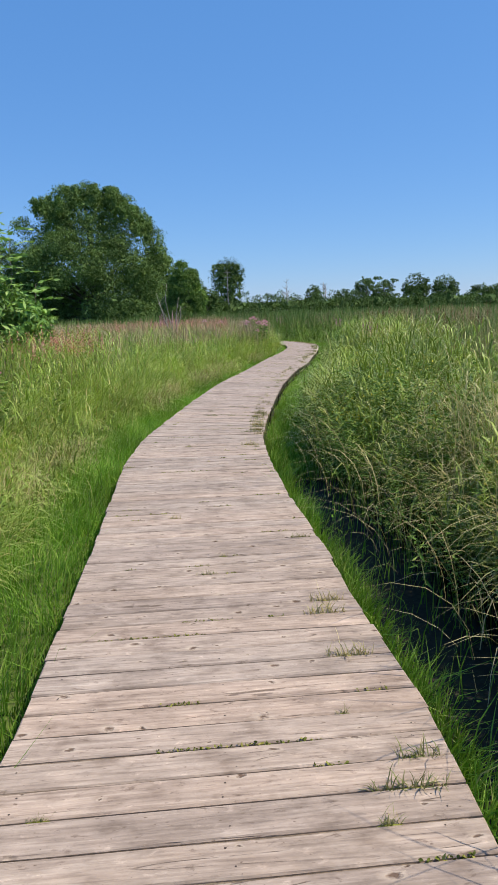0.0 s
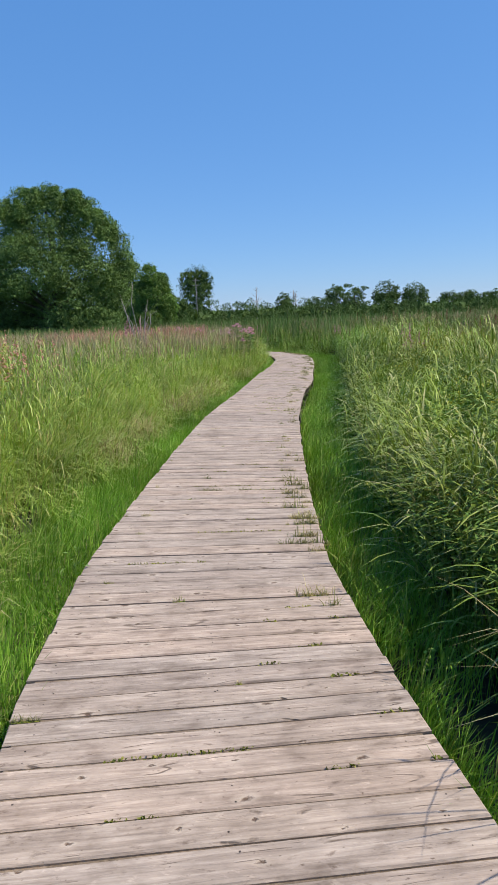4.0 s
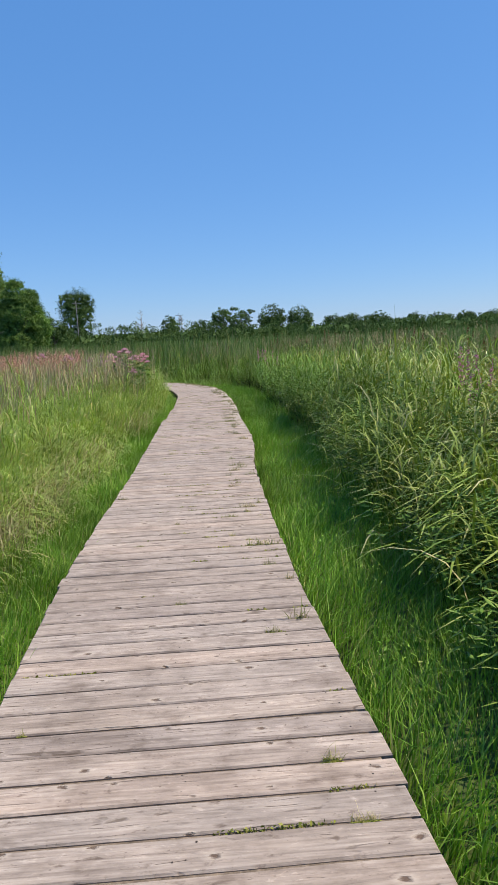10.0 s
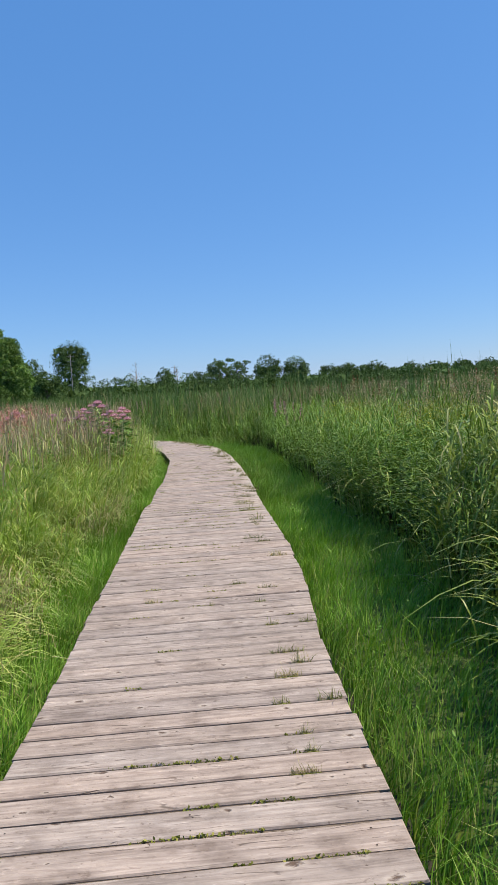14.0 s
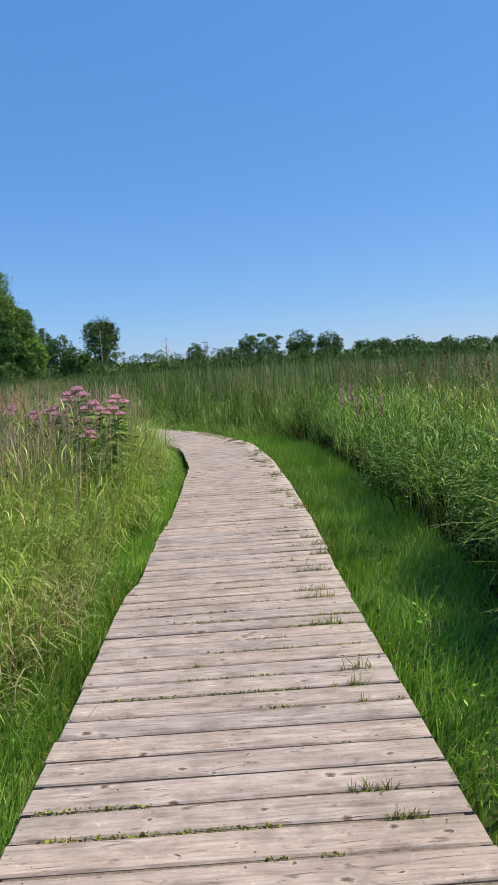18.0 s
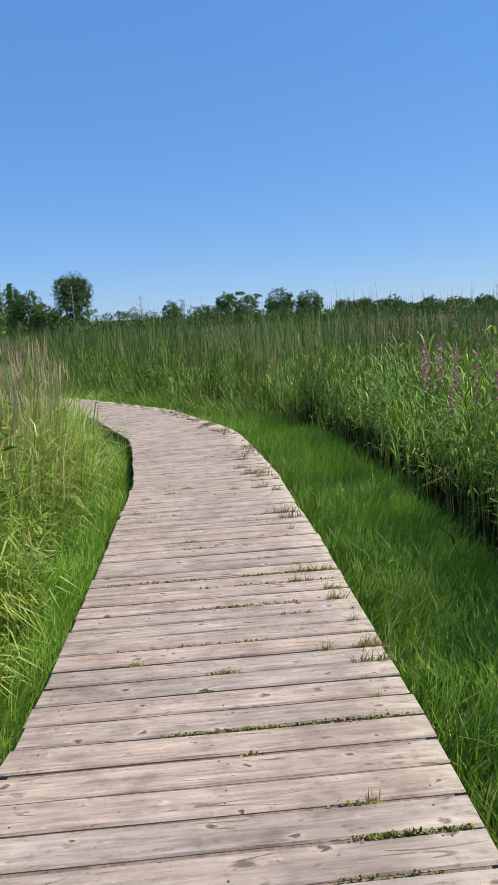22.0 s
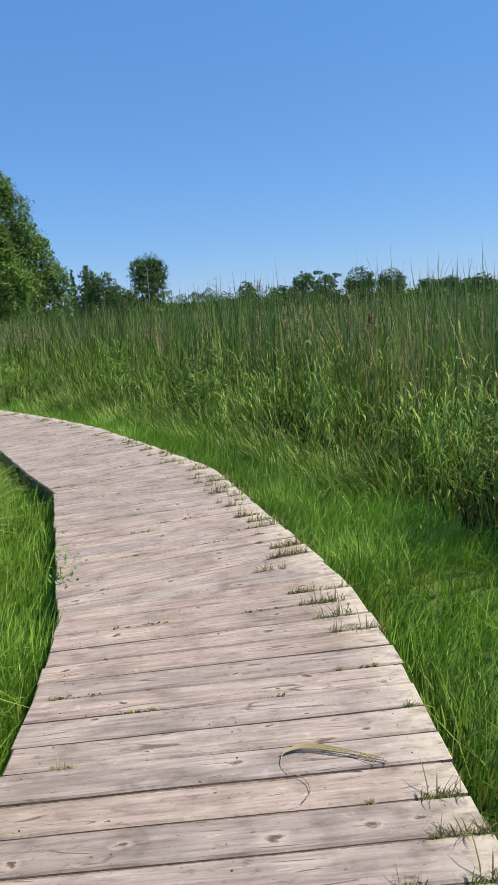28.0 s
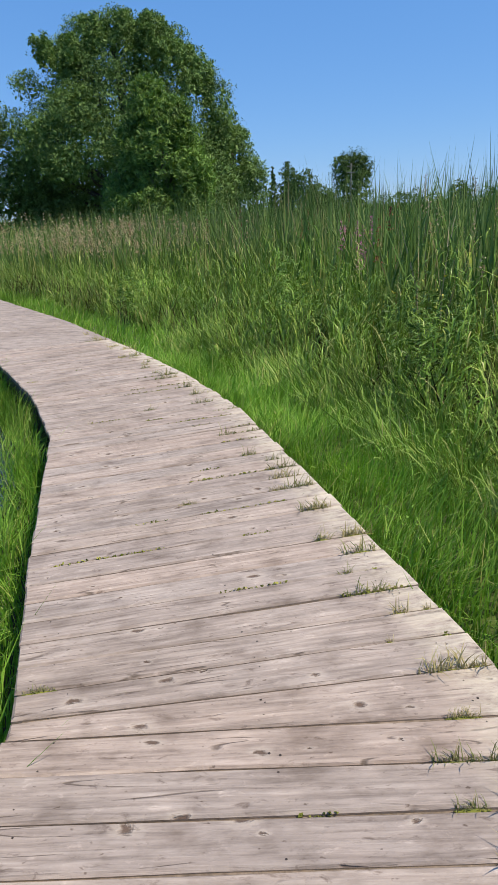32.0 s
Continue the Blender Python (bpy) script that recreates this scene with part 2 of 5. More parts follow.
    nt.links.new(mapped(1.3, 16), crack.inputs["Vector"])
    split = mix(nt, 1.0, ramp(nt, crack.outputs[0], [(0.488, (0, 0, 0)), (0.496, (1, 1, 1)), (0.504, (1, 1, 1)), (0.512, (0, 0, 0))]), ramp(nt, blot.outputs[0], [(0.52, (0, 0, 0)), (0.6, (0.75, 0.75, 0.75))]), "MULTIPLY")
    col = mix(nt, split, col, (0.1, 0.075, 0.06))
    # dirt and lichen over the walk
    dirt = node(nt, "ShaderNodeTexNoise", Scale=1.3, Detail=6.0, Roughness=0.62)
    nt.links.new(geo.outputs["Position"], dirt.inputs["Vector"])
    col = mix(nt, 0.7, col, ramp(nt, dirt.outputs[0], [(0.33, (0.76, 0.74, 0.72)), (0.52, (1.0, 1.0, 1.0)), (0.7, (1.06, 1.05, 1.04))]), "MULTIPLY")
    # boards bleached and crusted with pale lichen at their outer ends, in the last stretch of the walk
    own, place = nt.nodes.new("ShaderNodeSeparateXYZ"), nt.nodes.new("ShaderNodeSeparateXYZ")
    nt.links.new(tc.outputs["Object"], own.inputs[0])
    nt.links.new(geo.outputs["Position"], place.inputs[0])
    end = mix(nt, 1.0, ramp(nt, own.outputs[0], [(0.5, (0, 0, 0)), (0.72, (0.8, 0.8, 0.8))]), ramp(nt, maths(nt, "MULTIPLY", place.outputs[1], 0.02), [(0.42, (0, 0, 0)), (0.58, (1, 1, 1))]), "MULTIPLY")
    end = mix(nt, 1.0, end, ramp(nt, spot.outputs[0], [(0.38, (0.1, 0.1, 0.1)), (0.58, (1, 1, 1))]), "MULTIPLY")
    col = mix(nt, end, col, (0.62, 0.56, 0.45))
    # browner boards towards both ends of the walk
    col = mix(nt, 1.0, col, ramp(nt, maths(nt, "ADD", maths(nt, "MULTIPLY", place.outputs[1], 0.02), 0.1), [(0.05, (1.05, 0.98, 0.89)), (0.25, (1.0, 0.99, 0.97)), (0.6, (0.99, 0.98, 0.97)), (0.8, (0.95, 0.945, 0.94))]), "MULTIPLY")
    nt.links.new(col, b.inputs["Base Color"])
    b.inputs["Roughness"].default_value = 0.82
    b.inputs["Specular IOR Level"].default_value = 0.25
    bump = node(nt, "ShaderNodeBump", Strength=0.7, Distance=0.005)
    nt.links.new(maths(nt, "SUBTRACT", maths(nt, "ADD", grain.outputs[0], maths(nt, "MULTIPLY", spot.outputs[0], 1.5)), maths(nt, "ADD", maths(nt, "MULTIPLY", ring, 1.6), split)), bump.inputs["Height"])
    nt.links.new(bump.outputs[0], b.inputs["Normal"])
    return m


def plain(name, stops, scale, rough=0.8, bump=0.3, dist=0.01, metal=0.0, detail=6.0):
    m, nt, b = shader(name)
    tc = nt.nodes.new("ShaderNodeTexCoord")
    n = node(nt, "ShaderNodeTexNoise", Scale=scale, Detail=detail, Roughness=0.6)
    nt.links.new(tc.outputs["Object"], n.inputs["Vector"])
    n2 = node(nt, "ShaderNodeTexNoise", Scale=scale * 0.08, Detail=3.0)
    nt.links.new(tc.outputs["Object"], n2.inputs["Vector"])
    col = ramp(nt, n.outputs[0], stops)
    col = mix(nt, 0.6, col, ramp(nt, n2.outputs[0], [(0.35, (0.7, 0.72, 0.7)), (0.65, (1.1, 1.1, 1.1))]), "MULTIPLY")
    nt.links.new(col, b.inputs["Base Color"])
    b.inputs["Roughness"].default_value, b.inputs["Metallic"].default_value = rough, metal
    bp = node(nt, "ShaderNodeBump", Strength=bump, Distance=dist)
    nt.links.new(n.outputs[0], bp.inputs["Height"])
    nt.links.new(bp.outputs[0], b.inputs["Normal"])
    return m


MAT_WOOD = wood_material()
MAT_BEAM = plain("old_treated_beam", [(0.3, (0.035, 0.028, 0.022)), (0.7, (0.08, 0.066, 0.054))], 18)
MAT_EDGE = plain("dirty_board_edge", [(0.3, (0.17, 0.135, 0.11)), (0.7, (0.33, 0.265, 0.215))], 30)
MAT_END = plain("weathered_end_grain", [(0.3, (0.13, 0.105, 0.085)), (0.7, (0.25, 0.21, 0.175))], 60)
MAT_LITTER = plain("gap_litter", [(0.3, (0.1, 0.075, 0.055)), (0.7, (0.27, 0.21, 0.16))], 40, bump=0.6)
MAT_NAIL = plain("rusty_nail", [(0.3, (0.03, 0.022, 0.018)), (0.7, (0.07, 0.05, 0.04))], 200, rough=0.6, metal=0.3)
# peat taken almost to black, with the hollows' shade put into its colour
MAT_SHADED_PEAT = plain("shade_dark_peat", [(0.3, (0.014, 0.012, 0.007)), (0.55, (0.028, 0.026, 0.012)), (0.8, (0.05, 0.052, 0.018))], 22, bump=0.4, dist=0.015)
MAT_SOIL = plain("marsh_turf", [(0.3, (0.035, 0.048, 0.008)), (0.55, (0.075, 0.115, 0.013)), (0.8, (0.13, 0.18, 0.024))], 22, bump=0.4, dist=0.015)
MAT_BARK = plain("grey_brown_bark", [(0.3, (0.06, 0.05, 0.04)), (0.7, (0.16, 0.135, 0.11))], 6, bump=0.8, dist=0.05)
MAT_DEAD = plain("bleached_dead_wood", [(0.3, (0.25, 0.22, 0.2)), (0.7, (0.42, 0.38, 0.34))], 5)
MAT_POLE = plain("grey_utility_pole", [(0.3, (0.2, 0.19, 0.17)), (0.7, (0.32, 0.3, 0.28))], 3)


def water_material():
    m, nt, b = shader("dark_pond_water")
    b.inputs["Base Color"].default_value = (0.012, 0.016, 0.012, 1)
    b.inputs["Roughness"].default_value = 0.04
    n = node(nt, "ShaderNodeTexNoise", Scale=14.0, Detail=2.0)
    bp = node(nt, "ShaderNodeBump", Strength=0.08, Distance=0.02)
    nt.links.new(n.outputs[0], bp.inputs["Height"])
    nt.links.new(bp.outputs[0], b.inputs["Normal"])
    return m


MAT_WATER = water_material()


# ---- mesh helpers ----
def tri_mesh(name, V, F, smooth=False):
    """A mesh from an array of points and an array of triangles."""
    V, F = np.asarray(V, np.float32), np.asarray(F, np.int32)
    me = bpy.data.meshes.new(name)
    me.vertices.add(len(V))
    me.vertices.foreach_set("co", V.ravel())
    me.loops.add(F.size)
    me.loops.foreach_set("vertex_index", F.ravel())
    me.polygons.add(len(F))
    me.polygons.foreach_set("loop_start", np.arange(0, F.size, 3, dtype=np.int32))
    me.polygons.foreach_set("loop_total", np.full(len(F), 3, np.int32))
    me.update(calc_edges=True)
    if smooth:
        me.polygons.foreach_set("use_smooth", np.ones(len(F), bool))
    return me


def mesh_object(name, V, F, material, parent=None, label="", smooth=False):
    me = tri_mesh(name, V, F, smooth)
    me.materials.append(material)
    ob = new(name, me)
    if parent is not None:
        ob.parent = parent
    return tagged(ob, label)


def part(name, bm, material, parent, label=""):
    me = bpy.data.meshes.new(name)
    bm.to_mesh(me)
    bm.free()
    me.materials.append(material)
    ob = new(name, me)
    ob.parent = parent
    return tagged(ob, label)


def stuff(name, pieces, material, label, category):
    """Many blades or leaves, joined into one object of kind stuff."""
    V, F = join(pieces)
    ob = mesh_object(name, V, F, material)
    return tagged(ob, label, category, kind="stuff")


def join(pieces):
    Vs, Fs, n = [], [], 0
    for V, F in pieces:
        Vs.append(V)
        Fs.append(F + n)
        n += len(V)
    return np.concatenate(Vs), np.concatenate(Fs)


def blades(P, h, w, az, lean, droop=0.0, segs=3, twist=None, even=False):
    """Grass blades. P: feet (n,3); h: length; w: half width; az: where they lean; lean: how far out the tip goes, as a share
    of h; droop: how far the tip hangs back down."""
    n = len(P)
    h, w, az, lean, droop = (np.broadcast_to(np.asarray(a, float), (n,)) for a in (h, w, az, lean, droop))
    d = np.stack([np.cos(az), np.sin(az), np.zeros(n)], 1)
    tw = rng.uniform(0, np.pi, n) if twist is None else np.broadcast_to(twist, (n,))
    side = np.stack([np.cos(tw), np.sin(tw), np.zeros(n)], 1)
    V = np.empty((n, 2 * segs + 1, 3))
    for k in range(segs + 1):
        u = k / segs
        c = P + d * (lean * h * u ** 1.8)[:, None]
        c[:, 2] += h * (u - droop * u ** 2.6) * np.sqrt(np.maximum(0.12, 1 - (lean * u) ** 2 * 0.7))
        if k == segs:
            V[:, 2 * segs] = c
        else:
            s = side * (w * (0.9 if even else 0.75 + 0.5 * u - 0.9 * u * u))[:, None]
            V[:, 2 * k], V[:, 2 * k + 1] = c - s, c + s
    f = []
    for k in range(segs - 1):
        a = 2 * k
        f += [(a, a + 1, a + 3), (a, a + 3, a + 2)]
    f.append((2 * segs - 2, 2 * segs - 1, 2 * segs))
    F = (np.arange(n) * (2 * segs + 1))[:, None, None] + np.array(f)[None]
    return V.reshape(-1, 3), F.reshape(-1, 3)


def leaves(P, size, ratio=0.45, up=0.0, axis=None, face=None):
    """Leaves as folded lozenges round points, each with a direction of its own. up: how far they turn to face the sky.
    face: which way their upper sides look."""
    n = len(P)
    a = rng.normal(size=(n, 3)) if axis is None else axis + 0.0
    a /= np.linalg.norm(a, axis=1)[:, None]
    b = rng.normal(size=(n, 3))
    b[:, 2] *= (1 - up)
    b -= a * (a * b).sum(1)[:, None]
    b /= np.linalg.norm(b, axis=1)[:, None] + 1e-9
    if face is not None:
        b = np.cross(face + rng.normal(0, 0.45, (n, 3)), a)
        b /= np.linalg.norm(b, axis=1)[:, None] + 1e-9
    c = np.cross(a, b)
    s = np.broadcast_to(np.asarray(size, float), (n,))[:, None]
    V = np.empty((n, 4, 3))
    V[:, 0], V[:, 2] = P - a * s, P + a * s
    V[:, 1], V[:, 3] = P + b * s * ratio + c * s * 0.12, P - b * s * ratio + c * s * 0.12
    F = (np.arange(n) * 4)[:, None, None] + np.array([(0, 1, 2), (0, 2, 3)])[None]
    return V.reshape(-1, 3), F.reshape(-1, 3)


def tube(path, radii, sides=7):
    """A tapered round limb along a list of points."""
    path = [Vector(p) for p in path]
    V, F = [], []
    for i, p in enumerate(path):
        t = (path[min(i + 1, len(path) - 1)] - path[max(i - 1, 0)]).normalized()
        x = t.cross(Vector((0.31, 0.9, 0.3))).normalized()
        y = t.cross(x)
        for k in range(sides):
            q = 2 * math.pi * k / sides
            V.append(p + (x * math.cos(q) + y * math.sin(q)) * radii[i])
    for i in range(len(path) - 1):
        for k in range(sides):
            a, b = i * sides + k, i * sides + (k + 1) % sides
            F += [(a, b, b + sides), (a, b + sides, a + sides)]
    V.append(path[-1])
    n = (len(path) - 1) * sides
    F += [(n + k, n + (k + 1) % sides, len(V) - 1) for k in range(sides)]
    return np.array([tuple(v) for v in V]), np.array(F)


# ---- the plan: the boardwalk's two edges, board by board direction ----
PAIRS = [(-0.80, -4.0, 0.80, -3.85), (-0.97, 2.3, 0.66, 2.43), (-1.17, 4.5, 0.38, 4.6), (-1.43, 7.0, 0.17, 7.05),
         (-1.46, 8.5, 0.12, 8.4), (-1.29, 10.5, 0.25, 10.27), (-1.10, 12.5, 0.44, 12.25), (-0.80, 15.1, 0.72, 14.85),
         (-0.42, 17.4, 1.08, 17.15), (0.02, 20.0, 1.52, 19.75), (0.42, 22.3, 1.96, 22.05), (0.70, 24.1, 2.255, 23.87), (0.785, 24.24, 2.28, 24.01),
         (1.05, 26.0, 2.57, 25.78), (1.43, 28.2, 2.88, 28.0), (1.70, 30.1, 3.08, 29.95), (1.77, 32.3, 3.25, 32.3),
         (1.74, 33.0, 3.23, 33.12), (1.70, 33.15, 3.15, 33.5), (1.25, 35.46, 2.70, 35.74), (1.215, 35.57, 2.60, 36.07), (0.72, 36.6, 2.02, 37.3)]
PAIRS += [(0.02, 38.15, 1.21, 38.92), (-0.74, 39.27, 0.45, 40.1), (-1.6, 40.3, -0.4, 41.2), (-3.9, 43.0, -2.7, 44.0),
          (-7.5, 46.9, -6.5, 48.1), (-14.0, 53.0, -13.0, 54.3)]
GROUND = -0.34
# where single stretches of boards reach further out, and where their left ends stop short: metres along the walk, metres
WIDER = [(7.4, 0), (8.2, 0.04), (8.6, 0.04), (9.6, 0), (22.9, 0), (24.0, 0.078), (25.4, 0.078), (26.3, 0.033), (28.2, 0), (33, 0), (34.2, 0.025), (35.2, 0.02), (36, 0)]
SHORTER = [(20.6, 0), (21.2, 0.025), (22.9, 0.035), (23.7, 0.018), (24.7, 0.02), (25.8, 0), (29.7, 0), (30.1, 0.038), (30.7, 0.042), (31.3, 0.025), (32.5, 0)]


def edges():
    """The two edges of the walk, and how far along its middle their points lie."""
    q = np.array(PAIRS)
    run = np.concatenate([[0], np.cumsum(np.hypot(*np.diff((q[:, :2] + q[:, 2:]) / 2, axis=0).T))])
    s = np.unique(np.concatenate([run, [p[0] for p in WIDER + SHORTER]]))
    q = np.stack([np.interp(s, run, c) for c in q.T], 1)
    left, right = q[:, :2], q[:, 2:]
    u = (right - left) / np.linalg.norm(right - left, axis=1)[:, None]
    return left + u * np.interp(s, *np.array(SHORTER).T)[:, None], right + u * np.interp(s, *np.array(WIDER).T)[:, None], s


LEFT, RIGHT, RUN = edges()


def along(line, s):
    return np.stack([np.interp(s, RUN, line[:, 0]), np.interp(s, RUN, line[:, 1])], -1)


SAMPLES = np.arange(0, RUN[-1], 0.12)
CL, CR = along(LEFT, SAMPLES), along(RIGHT, SAMPLES)
CM = (CL + CR) / 2
CT = np.gradient(CM, axis=0)
CT /= np.linalg.norm(CT, axis=1)[:, None]
CN = np.stack([CT[:, 1], -CT[:, 0]], 1)          # to the walker's right
HALF = 0.77


def deck_place(xy):
    """For points of the plan: how far along the walk, and how far right (+) or left (-) of its middle."""
    s, d = np.empty(len(xy)), np.empty(len(xy))
    for i in range(0, len(xy), 4000):
        q = xy[i:i + 4000]
        dist = (q[:, None, 0] - CM[None, :, 0]) ** 2 + (q[:, None, 1] - CM[None, :, 1]) ** 2
        k = dist.argmin(1)
        s[i:i + 4000] = SAMPLES[k]
        d[i:i + 4000] = np.sign(((q - CM[k]) * CN[k]).sum(1)) * np.sqrt(dist[np.arange(len(q)), k])
    return s, d


def beside(n, s0, s1, e0, e1, side):
    """n points at random beside the walk, from e0 to e1 metres off its edge (numbers, or functions of s)."""
    s = rng.uniform(s0, s1, n)
    lo = e0(s) if callable(e0) else e0
    hi = e1(s) if callable(e1) else e1
    e = lo + (hi - lo) * rng.random(n)
    k = np.clip(np.searchsorted(SAMPLES, s), 0, len(SAMPLES) - 1)
    edge = CR[k] if side > 0 else CL[k]
    xy = edge + CN[k] * (side * e)[:, None]
    d = deck_place(xy)[1]
    keep = (np.abs(d) > HALF + 0.0) & (np.sign(d) == side)
    return xy[keep], s[keep], e[keep]


def strip(side):
    """Width of the low grass beside the walk before the tall growth begins, along the walk."""
    if side > 0:
        return lambda s: np.interp(s, [0, 7, 12, 15, 19, 22, 25, 29, 32, 35, 37, 40, 46, 60], [0.72, 0.72, 0.72, 0.84, 1.04, 1.14, 1.16, 1.04, 0.98, 1.06, 1.2, 1.2, 1.0, 1.0])
    return lambda s: np.interp(s, [0, 7, 12, 20, 26, 33, 36.4, 38.4, 44, 47, 60], [0.75, 0.75, 0.72, 0.62, 0.55, 0.42, 0.45, 1.3, 1.5, 0.8, 0.8])


def lumps(xy, size, seed=0.0):
    """A smooth field of -1 to 1 over the plan."""
    x, y = xy[:, 0] / size + seed, xy[:, 1] / size - seed
    return (np.sin(x * 1.7 + np.sin(y * 1.3)) + np.sin(y * 2.1 + 1.7 * np.sin(x * 0.9)) + np.sin((x + y) * 3.1 + 2) * 0.6) / 2.6


def feet(xy, z=GROUND):
    return np.column_stack([xy, np.full(len(xy), z)])


# ---- ground, water ----
def build_ground():
    n = 90
    r = np.concatenate([np.linspace(-70, 90, n)])
    gx, gy = np.meshgrid(np.concatenate([[-2500, -600, -200], r, [220, 600, 2500]]), np.concatenate([[-2500, -600, -200], r + 20, [240, 620, 2500]]))
    xy = np.column_stack([gx.ravel(), gy.ravel()])
    s, d = deck_place(xy)
    z = GROUND - 0.02 + 0.03 * lumps(xy, 2.3)
    z[np.abs(d) < 1.6] = GROUND - 0.04
    c = gx.shape[1]
    i = (np.arange(gx.shape[0] - 1)[:, None] * c + np.arange(c - 1)[None]).ravel()
    F = np.concatenate([np.stack([i, i + 1, i + c + 1], 1), np.stack([i, i + c + 1, i + c], 1)])
    ob = mesh_object("ground", np.column_stack([xy, z]), F, MAT_SHADED_PEAT, smooth=True)
    ob.data.materials.append(MAT_SOIL)          # turf, away from the strip by the walk darkened to hold its shade
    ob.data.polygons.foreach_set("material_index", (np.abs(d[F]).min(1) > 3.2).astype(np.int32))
    tagged(ob, "peaty ground darkened for shade by the walk, and turf under grass and reeds", "ground", kind="structure")
    # a shallow pool lies along the inner edge of the bend and floods the turf
    q = np.linspace(41.6, 47.0, 30)
    k = np.searchsorted(SAMPLES, q)
    near = np.interp(q, [41.6, 42.2, 46, 47], [1.6, 0.22, 0.26, 1.6]) + 0.05 * np.sin(q * 5.0)
    far = np.interp(q, [41.6, 42.6, 46, 47], [1.9, 4.4, 4.8, 1.9])
    V = np.column_stack([np.vstack([CL[k] - CN[k] * near[:, None], CL[k] - CN[k] * far[:, None]]), np.full(60, GROUND + 0.11)])
    F = [t for i in range(29) for t in ((i, i + 1, 31 + i), (i, 31 + i, 30 + i))]
    tagged(mesh_object("water", V, F, MAT_WATER), "still marsh pool beside the boardwalk with grass standing in it", "water", kind="structure")


build_ground()


def build_turf():
    """Low banks of matted turf along both edges of the walk."""
    for side, name in ((1, "turf_bank"), (-1, "turf_bank")):
        st = strip(side)
        q = np.arange(12 if side > 0 else 2, 63, 0.25)
        k = np.clip(np.searchsorted(SAMPLES, q), 0, len(SAMPLES) - 1)
        edge = CR[k] if side > 0 else CL[k]
        rows = []
        for f, z in ((0.05, -0.1), (0.2, 0.05), (0.5, 0.09), (0.8, 0.1), (1.1, 0.08), (1.5, -0.08)):
            e = np.minimum(0.03 + f * st(q), 0.03 + f * 1.25)
            xy = edge + CN[k] * (side * e)[:, None]
            rows.append(np.column_stack([xy, GROUND + z + 0.035 * lumps(xy, 0.4)]))
        n, V = len(q), np.concatenate(rows)
        F = [t for r in range(5) for i in range(n - 1) for t in ((r * n + i, r * n + i + 1, (r + 1) * n + i + 1), (r * n + i, (r + 1) * n + i + 1, (r + 1) * n + i))]
        tagged(mesh_object(name, V, np.array(F), MAT_SOIL, smooth=True), "bank of matted green turf beside the boardwalk", "ground", kind="structure")


build_turf()


# ---- the boardwalk ----
BOARD = 0.14633
# by how many boards the laying runs ahead of an even pitch along the walk
DRIFT = [(0, 0.76), (6.6, 0.77), (7.2, 0.84), (7.7, 1.07), (8.6, 1.24), (9.6, 1.1), (11.6, 1.02), (12.5, 1.11), (13.5, 1.3), (14.6, 1.62), (15.6, 1.82), (16.6, 1.97), (17.2, 2.15),
         (17.8, 2.44), (18.6, 2.62), (19.5, 2.7), (20.1, 2.46), (20.9, 2.46), (21.7, 2.7), (22.4, 2.54), (23.6, 2.92), (24.5, 3.33), (25.8, 3.64), (26.6, 4.1), (27.6, 4.4), (28.1, 4.44),
         (28.7, 4.28), (29.6, 3.9), (30.2, 3.68), (31.2, 3.02), (32.0, 2.72), (33.2, 2.27), (34.2, 2.26), (35.6, 2.18), (36.8, 2.01), (38.4, 1.94), (39.1, 1.72), (39.6, 1.5), (70, 1.5)]


def board_joints():
    """Where one board ends and the next begins, along the walk."""
    q = np.arange(0, RUN[-1], 0.01)
    at, by = np.array(DRIFT).T
    n = q / BOARD - np.interp(q, at, by)
    return np.interp(np.arange(math.ceil(n[0]), int(n[-1])), n, q)


def board_mesh(name, corners, rnd):
    """A board with eased top edges and slightly wavering sides. corners: near left, near right, far right, far left, in its own plan."""
    t, c = 0.038, 0.007
    nl, nr, fr, fl = (Vector(q) for q in corners)
    rim = []
    for a, b, sgn in ((nl, nr, 1), (fr, fl, -1)):
        for k in range(6):
            p = a.lerp(b, k / 5)
            rim.append((p.x, p.y + sgn * abs(rnd.gauss(0, 0.0022)), sgn))
    V = []
    for z, inset in ((-t, 0.0), (-c, 0.0), (0.0, c)):
        for x, y, sgn in rim:
            e = inset * rnd.uniform(0.5, 1.3)
            V.append((x - math.copysign(min(e, abs(x)), x) * (abs(x) > 0.5), y + sgn * e, z))
    n = len(rim)
    F = [(k * n + i, k * n + (i + 1) % n, (k + 1) * n + (i + 1) % n, (k + 1) * n + i) for k in range(2) for i in range(n)]
    F.append(tuple(range(2 * n, 3 * n)))
    me = bpy.data.meshes.new(name)
    me.from_pydata(V, [], F)
    me.materials.append(MAT_WOOD)
    me.materials.append(MAT_EDGE)
    me.materials.append(MAT_END)
    for i in range(n):
        me.polygons[i].material_index = 2 if i % 6 == 5 else 1        # the ends, and the long sides
    return me


